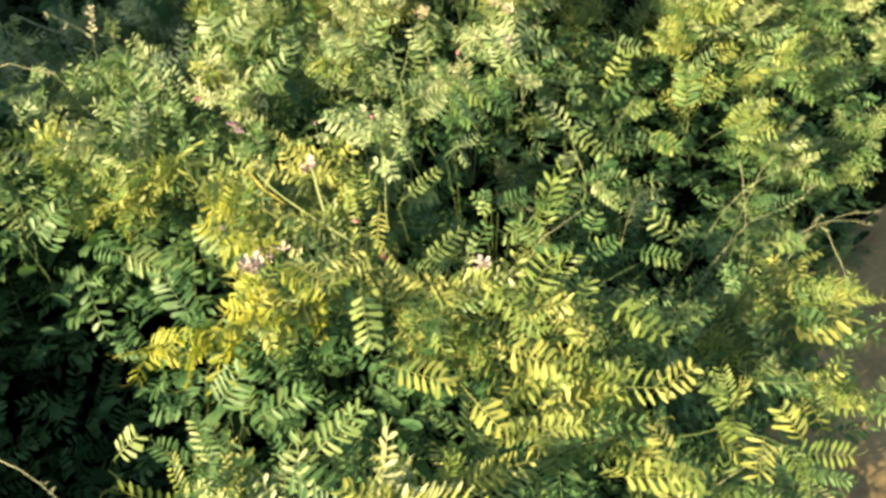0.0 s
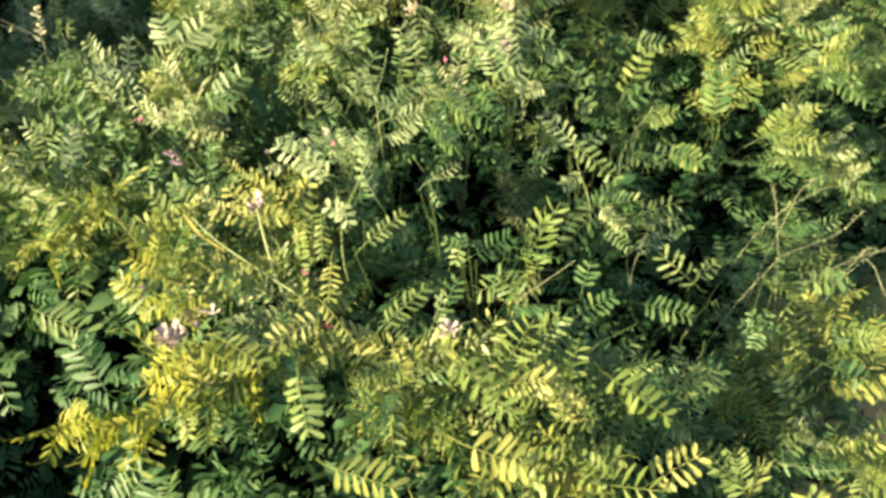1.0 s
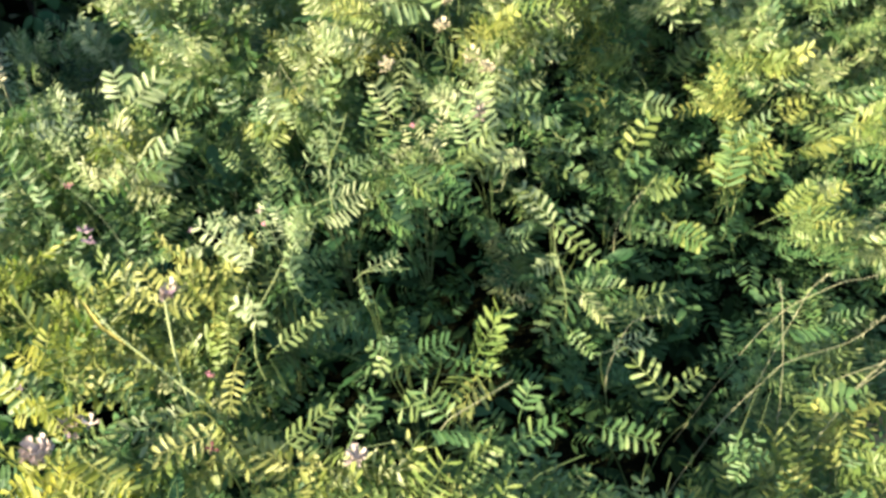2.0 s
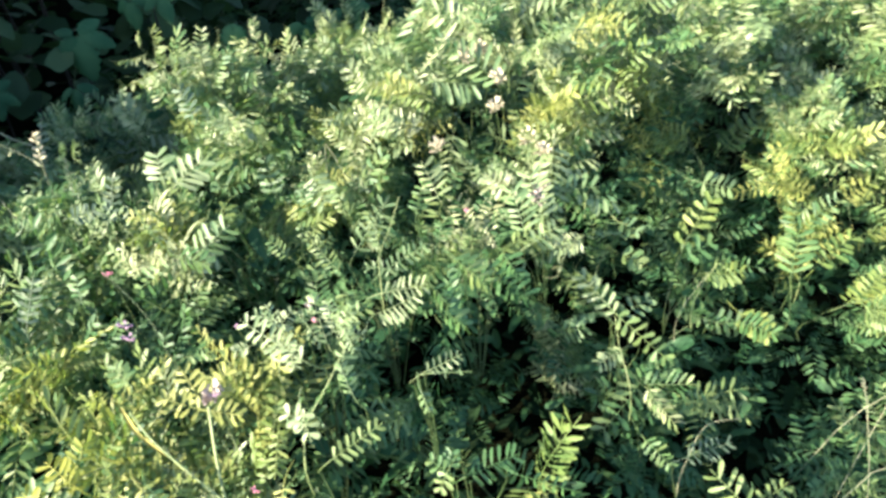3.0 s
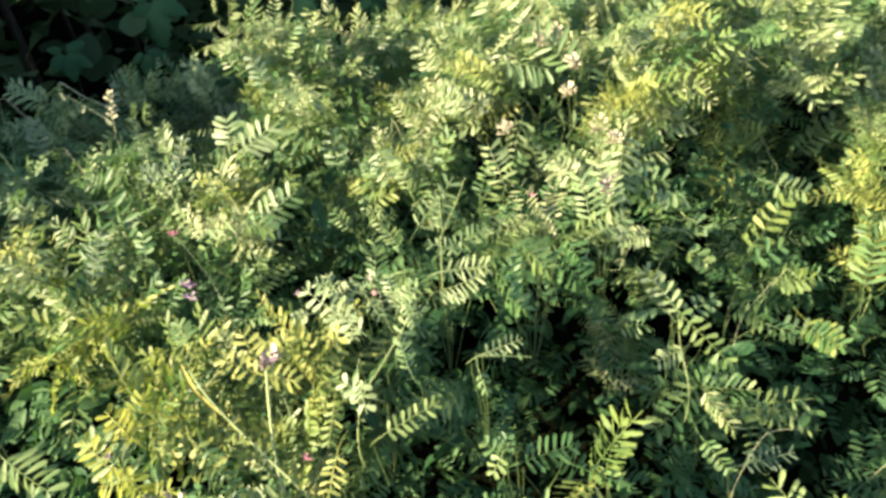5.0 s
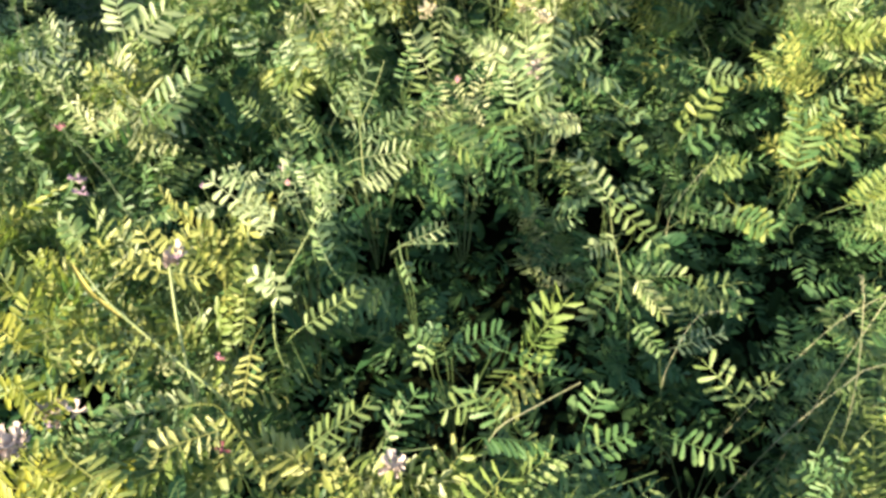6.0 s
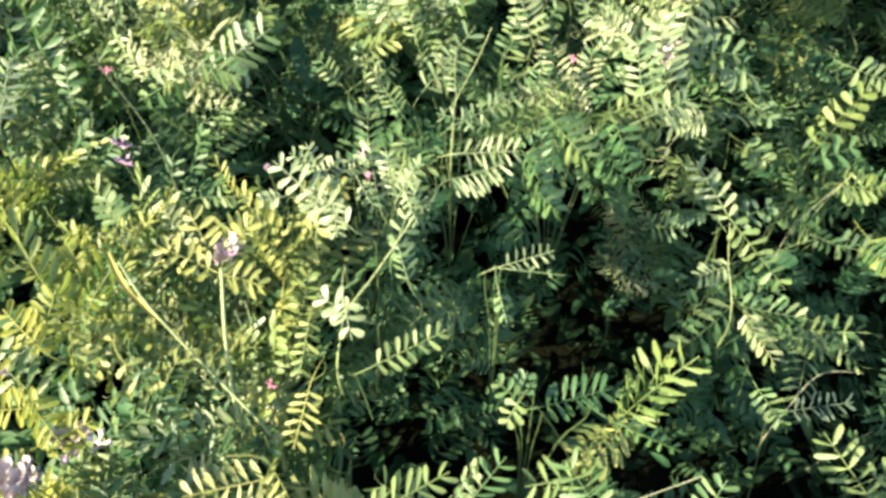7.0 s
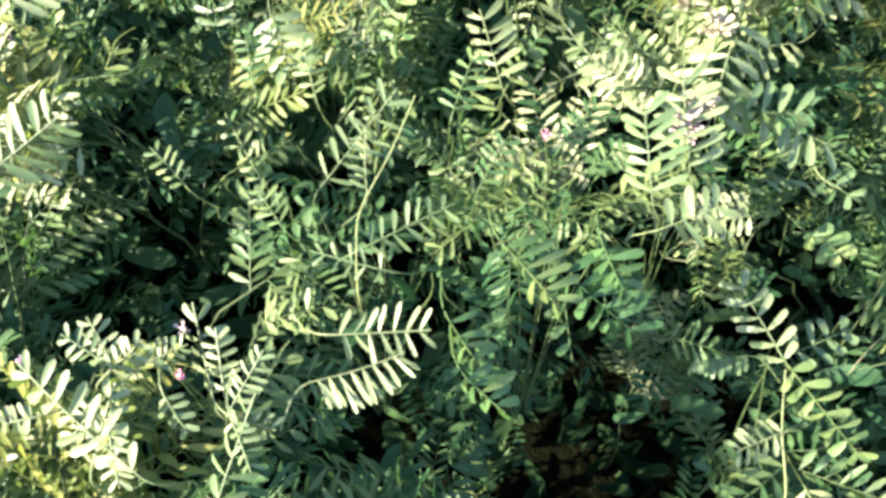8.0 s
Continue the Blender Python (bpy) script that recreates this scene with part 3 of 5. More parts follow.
hero_leaf(p, (-0.058, 0.861, 0.820), (-0.053, 0.891, 0.849), 5, 0.0145, 0.0053, 20, (0.03, -0.76, 0.65))
hero_leaf(p, (0.018, 0.832, 0.811), (0.006, 0.850, 0.831), 5, 0.0163, 0.0037, 40, (-0.05, -0.73, 0.69))
p = hero_plant("vetch plant climbing over two thick pale stalks", (-0.107, 0.763, 0.632), SUN_YELLOW_LEAF, clear=True)
hero_stem(p, [(-0.086, 0.737, 0.757), (-0.094, 0.753, 0.773), (-0.102, 0.777, 0.799), (-0.109, 0.805, 0.828)], 0.0022)
hero_stem(p, [(-0.065, 0.729, 0.762), (-0.098, 0.745, 0.782), (-0.151, 0.772, 0.817), (-0.175, 0.790, 0.838)], 0.0016)
hero_leaf(p, (-0.153, 0.732, 0.812), (-0.100, 0.700, 0.773), 6, 0.0127, 0.0059, 0, (0.15, -0.61, 0.78))
hero_leaf(p, (-0.029, 0.742, 0.799), (-0.034, 0.711, 0.770), 6, 0.0137, 0.0038, 0, (0.02, -0.61, 0.79))
hero_leaf(p, (-0.037, 0.777, 0.825), (-0.038, 0.749, 0.797), 6, 0.0130, 0.0039, 20, (0.03, -0.66, 0.75))
hero_leaf(p, (-0.035, 0.684, 0.803), (0.005, 0.651, 0.765), 8, 0.0142, 0.0035, 60, (0.01, -0.56, 0.83))
hero_leaf(p, (-0.119, 0.629, 0.817), (-0.084, 0.613, 0.796), 6, 0.0182, 0.0044, 0, (0.16, -0.51, 0.84))
hero_leaf(p, (-0.122, 0.815, 0.810), (-0.165, 0.821, 0.823), 5, 0.0168, 0.0056, 10, (0.14, -0.70, 0.70))
hero_leaf(p, (-0.126, 0.824, 0.807), (-0.150, 0.848, 0.835), 5, 0.0171, 0.0057, 10, (0.13, -0.72, 0.68))
hero_leaf(p, (-0.121, 0.825, 0.807), (-0.105, 0.850, 0.830), 5, 0.0171, 0.0057, 10, (0.10, -0.72, 0.69))
hero_leaf(p, (-0.113, 0.808, 0.818), (-0.080, 0.807, 0.813), 5, 0.0156, 0.0050, 10, (0.09, -0.70, 0.71))
hero_leaf(p, (-0.136, 0.721, 0.777), (-0.120, 0.748, 0.802), 6, 0.0148, 0.0035, 20, (0.15, -0.62, 0.77))
p = hero_plant("yellow sunlit vetch plant at the near edge", (-0.185, 0.680, 0.633), SUN_GOLD_LEAF, clear=True)
hero_leaf(p, (-0.210, 0.725, 0.809), (-0.201, 0.758, 0.841), 7, 0.0171, 0.0051, 10, (0.25, -0.64, 0.73))
hero_leaf(p, (-0.182, 0.688, 0.814), (-0.214, 0.681, 0.811), 7, 0.0169, 0.0048, 20, (0.26, -0.58, 0.78))
hero_leaf(p, (-0.190, 0.688, 0.822), (-0.159, 0.670, 0.799), 7, 0.0168, 0.0048, 10, (0.23, -0.57, 0.79))
hero_leaf(p, (-0.214, 0.698, 0.816), (-0.239, 0.710, 0.832), 6, 0.0155, 0.0045, 10, (0.29, -0.60, 0.75))
hero_leaf(p, (-0.181, 0.670, 0.798), (-0.149, 0.687, 0.811), 6, 0.0160, 0.0048, 10, (0.22, -0.57, 0.79))
hero_leaf(p, (-0.166, 0.628, 0.810), (-0.190, 0.612, 0.797), 6, 0.0167, 0.0048, 20, (0.26, -0.50, 0.83))
hero_leaf(p, (-0.201, 0.724, 0.818), (-0.233, 0.738, 0.836), 6, 0.0168, 0.0051, 10, (0.27, -0.63, 0.73))
hero_leaf(p, (-0.139, 0.621, 0.821), (-0.109, 0.610, 0.805), 6, 0.0180, 0.0047, 10, (0.19, -0.51, 0.84))
p = hero_plant("vetch plant with mauve flowers", (-0.198, 0.908, 0.666))
hero_leaf(p, (-0.191, 0.966, 0.867), (-0.231, 0.943, 0.850), 5, 0.0209, 0.0063, 30, (0.18, -0.80, 0.58))
hero_leaf(p, (-0.185, 0.970, 0.876), (-0.147, 0.966, 0.867), 5, 0.0208, 0.0057, 30, (0.13, -0.81, 0.57))
hero_leaf(p, (-0.298, 0.948, 0.838), (-0.307, 0.968, 0.859), 4, 0.0140, 0.0065, 0, (0.26, -0.78, 0.57))
hero_stem(p, [(-0.182, 0.886, 0.811), (-0.209, 0.915, 0.844), (-0.262, 0.948, 0.884)], 0.0007)
hero_leaf(p, (-0.186, 0.817, 0.845), (-0.198, 0.828, 0.858), 5, 0.0136, 0.0055, 0, (0.21, -0.72, 0.66))
hero_leaf(p, (-0.147, 0.859, 0.837), (-0.109, 0.868, 0.840), 5, 0.0115, 0.0038, 60, (0.12, -0.75, 0.65))
p = hero_plant("vetch plant with bright leaves on the crest", (0.207, 1.160, 0.603), PALE_LEAF, clear=True)
hero_leaf(p, (0.221, 1.181, 0.804), (0.281, 1.187, 0.802), 5, 0.0256, 0.0083, 30, (-0.30, -0.81, 0.50))
hero_stem(p, [(0.276, 1.215, 0.777), (0.302, 1.190, 0.749), (0.320, 1.186, 0.741)], 0.0009)
hero_leaf(p, (0.308, 1.206, 0.731), (0.343, 1.199, 0.718), 3, 0.0178, 0.0075, 10, (-0.35, -0.77, 0.53))
hero_leaf(p, (0.183, 1.100, 0.797), (0.169, 1.139, 0.838), 7, 0.0277, 0.0066, 20, (-0.24, -0.82, 0.52))
hero_leaf(p, (0.205, 1.126, 0.797), (0.190, 1.168, 0.841), 7, 0.0283, 0.0068, 20, (-0.26, -0.82, 0.51))
hero_leaf(p, (0.192, 1.074, 0.801), (0.222, 1.089, 0.811), 5, 0.0234, 0.0064, 20, (-0.27, -0.80, 0.54))
hero_leaf(p, (0.068, 1.217, 0.773), (0.046, 1.253, 0.812), 6, 0.0289, 0.0076, 20, (-0.14, -0.85, 0.50))
p = hero_plant("vetch plant on the outer slope with upright stems", (0.449, 1.253, 0.467))
hero_stem(p, [(0.378, 1.169, 0.631), (0.401, 1.215, 0.674), (0.442, 1.261, 0.714)], 0.0009)
hero_stem(p, [(0.397, 1.157, 0.620), (0.435, 1.192, 0.650)], 0.0007, dry=True)
hero_leaf(p, (0.431, 1.198, 0.645), (0.476, 1.198, 0.638), 5, 0.0258, 0.0079, 55, (-0.43, -0.71, 0.55))
hero_leaf(p, (0.514, 1.481, 0.676), (0.570, 1.520, 0.707), 6, 0.0237, 0.0076, 0, (-0.45, -0.78, 0.43))
hero_leaf(p, (0.403, 1.210, 0.664), (0.451, 1.230, 0.678), 3, 0.0229, 0.0100, 0, (-0.42, -0.74, 0.53))
hero_leaf(p, (0.465, 1.131, 0.613), (0.517, 1.122, 0.597), 6, 0.0264, 0.0063, 20, (-0.46, -0.67, 0.58))
hero_stem(p, [(0.590, 1.453, 0.602), (0.622, 1.509, 0.654)], 0.0007, dry=True)
hero_leaf(p, (0.556, 1.214, 0.621), (0.572, 1.263, 0.668), 6, 0.0364, 0.0087, 10, (-0.49, -0.70, 0.52))
hero_leaf(p, (0.308, 1.179, 0.700), (0.344, 1.169, 0.685), 3, 0.0206, 0.0110, 0, (-0.36, -0.75, 0.55))
p = hero_plant("thin grey vetch plant on the skyline of the bank", (-0.775, 1.621, 0.425), GREY_LEAF)
hero_leaf(p, (-0.454, 1.458, 0.772), (-0.370, 1.467, 0.761), 6, 0.0342, 0.0088, 60, (0.16, -0.87, 0.47))
hero_stem(p, [(-0.582, 1.352, 0.770), (-0.587, 1.378, 0.809), (-0.586, 1.402, 0.840)], 0.0009, dry=True)
hero_leaf(p, (-0.591, 1.365, 0.780), (-0.589, 1.406, 0.836), 5, 0.0121, 0.0084, 0, (0.30, -0.84, 0.46))
hero_stem(p, [(-0.662, 1.374, 0.844), (-0.625, 1.366, 0.824), (-0.584, 1.363, 0.807)], 0.0017, dry=True)
hero_stem(p, [(-0.630, 1.284, 0.763), (-0.634, 1.318, 0.812)], 0.0008, dry=True)
hero_stem(p, [(-0.447, 1.210, 0.809), (-0.458, 1.240, 0.854)], 0.0007, dry=True)
hero_leaf(p, (-0.576, 1.556, 0.604), (-0.589, 1.614, 0.687), 6, 0.0247, 0.0090, 0, (0.21, -0.85, 0.49))
hero_leaf(p, (-0.309, 1.061, 0.860), (-0.300, 1.097, 0.906), 6, 0.0136, 0.0047, 0, (0.23, -0.82, 0.52))
hero_leaf(p, (-0.346, 1.051, 0.877), (-0.315, 1.060, 0.881), 5, 0.0147, 0.0054, 0, (0.26, -0.81, 0.53))
hero_leaf(p, (-0.355, 0.923, 0.822), (-0.346, 0.957, 0.866), 6, 0.0136, 0.0049, 0, (0.31, -0.74, 0.60))
hero_leaf(p, (-0.648, 1.252, 0.777), (-0.666, 1.286, 0.828), 6, 0.0192, 0.0070, 0, (0.37, -0.79, 0.48))
hero_leaf(p, (-0.281, 1.301, 0.873), (-0.306, 1.325, 0.915), 5, 0.0212, 0.0073, 20, (0.15, -0.89, 0.44))
p = hero_plant("sunlit vetch plant crowning the bank", (0.224, 2.027, 0.392), PALE_LEAF)
hero_leaf(p, (0.063, 1.313, 0.905), (0.125, 1.316, 0.893), 7, 0.0383, 0.0084, 60, (-0.15, -0.89, 0.43))
hero_leaf(p, (0.176, 1.521, 0.811), (0.187, 1.467, 0.734), 7, 0.0414, 0.0101, 30, (-0.22, -0.87, 0.45))
hero_leaf(p, (0.222, 1.218, 0.849), (0.216, 1.171, 0.785), 8, 0.0357, 0.0079, 30, (-0.25, -0.82, 0.51))
hero_leaf(p, (0.084, 1.342, 0.808), (0.072, 1.294, 0.746), 7, 0.0346, 0.0091, 30, (-0.14, -0.85, 0.50))
hero_leaf(p, (0.250, 1.199, 0.794), (0.302, 1.190, 0.768), 6, 0.0289, 0.0087, 50, (-0.30, -0.80, 0.53))
hero_leaf(p, (0.158, 1.321, 0.890), (0.100, 1.343, 0.936), 6, 0.0383, 0.0092, 20, (-0.18, -0.89, 0.42))
hero_leaf(p, (0.250, 1.590, 0.817), (0.301, 1.631, 0.861), 6, 0.0437, 0.0114, 20, (-0.27, -0.88, 0.38))
hero_leaf(p, (0.109, 1.593, 0.871), (0.043, 1.601, 0.899), 6, 0.0416, 0.0114, 20, (-0.15, -0.92, 0.37))
hero_leaf(p, (0.536, 1.514, 0.675), (0.584, 1.543, 0.702), 5, 0.0279, 0.0112, 0, (-0.43, -0.78, 0.45))
hero_leaf(p, (0.441, 1.316, 0.720), (0.490, 1.316, 0.706), 5, 0.0289, 0.0096, 20, (-0.41, -0.77, 0.50))
hero_leaf(p, (0.184, 1.716, 0.834), (0.275, 1.741, 0.843), 6, 0.0452, 0.0123, 20, (-0.24, -0.90, 0.36))
p = hero_plant("vetch plant with pinkish young leaves on the crest", (-0.179, 1.10, 0.70), PALE_LEAF, clear=True)
hero_leaf(p, (-0.246, 1.122, 0.870), (-0.210, 1.146, 0.894), 5, 0.0290, 0.0080, 10, (0.15, -0.85, 0.51))
hero_leaf(p, (-0.192, 0.997, 0.846), (-0.143, 1.028, 0.875), 6, 0.0265, 0.0076, 20, (0.13, -0.81, 0.57))
hero_leaf(p, (-0.089, 1.180, 0.842), (-0.072, 1.160, 0.810), 6, 0.0263, 0.0088, 10, (0.00, -0.85, 0.53))
hero_leaf(p, (-0.161, 1.219, 0.789), (-0.175, 1.250, 0.836), 5, 0.0220, 0.0071, 0, (0.06, -0.85, 0.52))
hero_leaf(p, (-0.267, 1.139, 0.868), (-0.276, 1.159, 0.898), 5, 0.0275, 0.0085, 10, (0.18, -0.85, 0.50))
hero_stem(p, [(-0.081, 1.250, 0.845), (-0.053, 1.222, 0.799)], 0.0007, dry=True)
hero_leaf(p, (-0.065, 1.498, 0.805), (-0.103, 1.521, 0.846), 5, 0.0319, 0.0103, 10, (-0.04, -0.90, 0.43))
hero_leaf(p, (0.429, 1.130, 0.617), (0.511, 1.133, 0.598), 6, 0.0295, 0.0081, 20, (-0.43, -0.67, 0.60))
p = hero_plant("vetch plant spreading over the path's edge", (0.519, 0.812, 0.389))
hero_leaf(p, (0.575, 0.953, 0.595), (0.629, 0.964, 0.599), 6, 0.0255, 0.0075, 60, (-0.51, -0.59, 0.62))
hero_leaf(p, (0.596, 0.876, 0.561), (0.640, 0.877, 0.556), 5, 0.0260, 0.0115, 20, (-0.53, -0.54, 0.66))
hero_leaf(p, (0.605, 0.782, 0.488), (0.662, 0.765, 0.462), 6, 0.0296, 0.0099, 20, (-0.53, -0.46, 0.71))
hero_leaf(p, (0.482, 0.772, 0.587), (0.455, 0.781, 0.600), 4, 0.0132, 0.0046, 0, (-0.45, -0.52, 0.72))
hero_leaf(p, (0.486, 0.780, 0.576), (0.477, 0.800, 0.600), 4, 0.0133, 0.0047, 0, (-0.46, -0.53, 0.72))
hero_leaf(p, (0.487, 0.783, 0.572), (0.505, 0.802, 0.591), 4, 0.0134, 0.0047, 0, (-0.46, -0.52, 0.71))
hero_leaf(p, (0.486, 0.780, 0.576), (0.514, 0.784, 0.576), 4, 0.0134, 0.0047, 0, (-0.47, -0.52, 0.72))
hero_leaf(p, (0.480, 0.768, 0.594), (0.466, 0.752, 0.578), 4, 0.0130, 0.0046, 0, (-0.45, -0.51, 0.73))
hero_stem(p, [(0.488, 0.812, 0.572), (0.513, 0.852, 0.613)], 0.0007)
hero_stem(p, [(0.510, 0.816, 0.566), (0.529, 0.854, 0.605)], 0.0007)
p = hero_plant("vetch plant with sunlit yellow leaves on the outer slope", (0.532, 1.292, 0.456), SUN_YELLOW_LEAF)
hero_leaf(p, (0.687, 1.308, 0.621), (0.763, 1.332, 0.637), 7, 0.0334, 0.0093, 55, (-0.52, -0.70, 0.49))
hero_leaf(p, (0.595, 1.229, 0.625), (0.651, 1.263, 0.654), 6, 0.0248, 0.0080, 10, (-0.48, -0.71, 0.52))
hero_stem(p, [(0.606, 1.299, 0.560), (0.618, 1.361, 0.626), (0.696, 1.422, 0.684)], 0.0009)
hero_leaf(p, (0.688, 1.396, 0.623), (0.735, 1.419, 0.643), 5, 0.0293, 0.0098, 10, (-0.50, -0.73, 0.47))
hero_leaf(p, (0.402, 1.233, 0.663), (0.457, 1.290, 0.719), 6, 0.0265, 0.0106, 10, (-0.37, -0.77, 0.52))
hero_stem(p, [(0.422, 1.181, 0.624), (0.450, 1.210, 0.652)], 0.0012)
hero_leaf(p, (0.450, 1.202, 0.640), (0.486, 1.205, 0.639), 5, 0.0227, 0.0070, 20, (-0.40, -0.73, 0.56))
hero_leaf(p, (0.468, 1.145, 0.618), (0.511, 1.124, 0.589), 6, 0.0239, 0.0077, 0, (-0.42, -0.69, 0.59))
hero_leaf(p, (0.563, 1.537, 0.659), (0.597, 1.557, 0.677), 4, 0.0272, 0.0094, 0, (-0.42, -0.79, 0.44))
p = hero_plant("sunlit yellow-green vetch plant low on the near slope", (0.232, 0.577, 0.469), SUN_YELLOW_LEAF)
hero_leaf(p, (0.285, 0.563, 0.613), (0.342, 0.579, 0.637), 6, 0.0251, 0.0077, 0, (-0.42, -0.47, 0.77))
hero_leaf(p, (0.220, 0.466, 0.595), (0.318, 0.455, 0.590), 8, 0.0259, 0.0084, 20, (-0.39, -0.38, 0.84))
hero_leaf(p, (0.088, 0.631, 0.764), (0.151, 0.586, 0.714), 8, 0.0236, 0.0072, 20, (-0.25, -0.59, 0.77))
hero_leaf(p, (0.256, 0.650, 0.685), (0.317, 0.615, 0.649), 7, 0.0256, 0.0085, 20, (-0.40, -0.54, 0.74))
hero_leaf(p, (0.055, 0.485, 0.736), (0.080, 0.462, 0.711), 5, 0.0234, 0.0070, 20, (-0.19, -0.47, 0.86))
hero_leaf(p, (-0.023, 0.526, 0.753), (0.035, 0.508, 0.736), 7, 0.0251, 0.0072, 20, (-0.11, -0.53, 0.84))
hero_leaf(p, (0.602, 0.777, 0.464), (0.704, 0.772, 0.466), 7, 0.0417, 0.0109, 55, (-0.58, -0.49, 0.66))
hero_leaf(p, (0.100, 0.542, 0.743), (0.153, 0.525, 0.726), 6, 0.0283, 0.0086, 20, (-0.26, -0.52, 0.81))
hero_leaf(p, (0.505, 0.553, 0.490), (0.479, 0.587, 0.529), 6, 0.0274, 0.0084, 20, (-0.53, -0.41, 0.74))
p = hero_plant("vetch plant hanging over the dark gap at the near edge", (-0.232, 0.578, 0.591))
hero_leaf(p, (-0.365, 0.663, 0.804), (-0.346, 0.615, 0.748), 6, 0.0179, 0.0070, 0, (0.26, -0.64, 0.72))
hero_leaf(p, (-0.207, 0.501, 0.750), (-0.177, 0.521, 0.776), 6, 0.0265, 0.0063, 0, (0.12, -0.54, 0.83))
hero_leaf(p, (-0.164, 0.486, 0.746), (-0.112, 0.498, 0.764), 6, 0.0194, 0.0069, 10, (0.06, -0.52, 0.85))
hero_leaf(p, (-0.454, 0.758, 0.803), (-0.408, 0.776, 0.828), 6, 0.0194, 0.0069, 0, (0.29, -0.72, 0.63))
hero_leaf(p, (-0.107, 0.445, 0.733), (-0.058, 0.469, 0.765), 7, 0.0223, 0.0067, 10, (-0.00, -0.48, 0.88))
hero_leaf(p, (-0.131, 0.416, 0.745), (-0.083, 0.397, 0.726), 7, 0.0224, 0.0064, 10, (0.03, -0.43, 0.90))
hero_leaf(p, (-0.285, 0.438, 0.772), (-0.265, 0.448, 0.786), 5, 0.0169, 0.0053, 0, (0.24, -0.48, 0.84))
hero_leaf(p, (-0.334, 0.712, 0.793), (-0.282, 0.691, 0.772), 7, 0.0269, 0.0081, 20, (0.20, -0.69, 0.70))
hero_leaf(p, (-0.255, 0.633, 0.755), (-0.283, 0.669, 0.796), 7, 0.0273, 0.0078, 10, (0.17, -0.66, 0.73))
hero_leaf(p, (-0.054, 0.606, 0.788), (-0.051, 0.565, 0.739), 7, 0.0250, 0.0075, 20, (-0.05, -0.61, 0.79))
hero_leaf(p, (-0.200, 0.700, 0.794), (-0.244, 0.722, 0.817), 6, 0.0255, 0.0074, 10, (0.12, -0.71, 0.69))
p = hero_plant("green vetch plant with drooping broad leaflets above the hollow", (0.120, 1.025, 0.623))
hero_leaf(p, (0.100, 1.035, 0.813), (0.140, 1.014, 0.787), 6, 0.0283, 0.0068, 40, (-0.19, -0.79, 0.58))
hero_leaf(p, (0.135, 1.038, 0.794), (0.188, 1.014, 0.763), 6, 0.0264, 0.0075, 30, (-0.23, -0.77, 0.59))
hero_leaf(p, (0.096, 0.952, 0.806), (0.119, 0.940, 0.791), 5, 0.0221, 0.0068, 40, (-0.18, -0.76, 0.63))
hero_leaf(p, (0.083, 0.974, 0.822), (0.107, 0.954, 0.799), 5, 0.0223, 0.0058, 40, (-0.16, -0.78, 0.61))
hero_leaf(p, (0.156, 1.048, 0.809), (0.176, 1.027, 0.784), 5, 0.0228, 0.0069, 40, (-0.24, -0.78, 0.57))
hero_leaf(p, (0.130, 1.064, 0.789), (0.150, 1.007, 0.742), 6, 0.0172, 0.0062, 55, (-0.20, -0.68, 0.70))
hero_leaf(p, (0.104, 1.040, 0.806), (0.115, 0.998, 0.772), 6, 0.0163, 0.0052, 55, (-0.16, -0.69, 0.70))
hero_leaf(p, (0.157, 1.049, 0.786), (0.171, 1.020, 0.761), 4, 0.0168, 0.0067, 40, (-0.24, -0.68, 0.69))
p = hero_plant("green vetch plant with thin leaflets behind the comb leaf", (0.007, 1.104, 0.624))
hero_leaf(p, (-0.055, 1.059, 0.801), (-0.090, 1.089, 0.831), 6, 0.0143, 0.0036, 10, (0.08, -0.76, 0.64))
hero_leaf(p, (-0.082, 1.074, 0.797), (-0.052, 1.096, 0.807), 6, 0.0148, 0.0037, 10, (0.07, -0.76, 0.65))
hero_leaf(p, (-0.033, 1.030, 0.801), (-0.053, 1.045, 0.817), 5, 0.0150, 0.0031, 20, (0.06, -0.73, 0.68))
hero_leaf(p, (0.077, 1.092, 0.794), (0.089, 1.121, 0.813), 5, 0.0159, 0.0043, 20, (-0.13, -0.77, 0.63))
hero_leaf(p, (0.046, 1.150, 0.799), (0.054, 1.187, 0.825), 6, 0.0170, 0.0043, 20, (-0.09, -0.81, 0.58))
hero_leaf(p, (0.073, 1.222, 0.770), (0.092, 1.258, 0.793), 6, 0.0173, 0.0048, 20, (-0.14, -0.81, 0.57))
hero_leaf(p, (-0.088, 1.132, 0.819), (-0.102, 1.163, 0.845), 6, 0.0138, 0.0038, 20, (0.09, -0.81, 0.58))
hero_leaf(p, (-0.039, 1.122, 0.820), (-0.057, 1.154, 0.848), 6, 0.0134, 0.0037, 20, (0.04, -0.81, 0.59))
hero_leaf(p, (0.125, 1.126, 0.809), (0.142, 1.150, 0.824), 6, 0.0144, 0.0036, 20, (-0.20, -0.78, 0.59))
hero_leaf(p, (0.142, 1.104, 0.809), (0.163, 1.121, 0.817), 5, 0.0139, 0.0035, 30, (-0.22, -0.76, 0.61))
hero_leaf(p, (-0.088, 1.030, 0.825), (-0.111, 1.044, 0.840), 5, 0.0121, 0.0033, 10, (0.14, -0.74, 0.65))
p = hero_plant("bushy vetch plant with pale crowded leaves at the near edge", (-0.042, 0.897, 0.652), PALE_LEAF)
hero_leaf(p, (-0.073, 0.909, 0.833), (-0.094, 0.915, 0.842), 5, 0.0115, 0.0036, 10, (0.18, -0.64, 0.75))
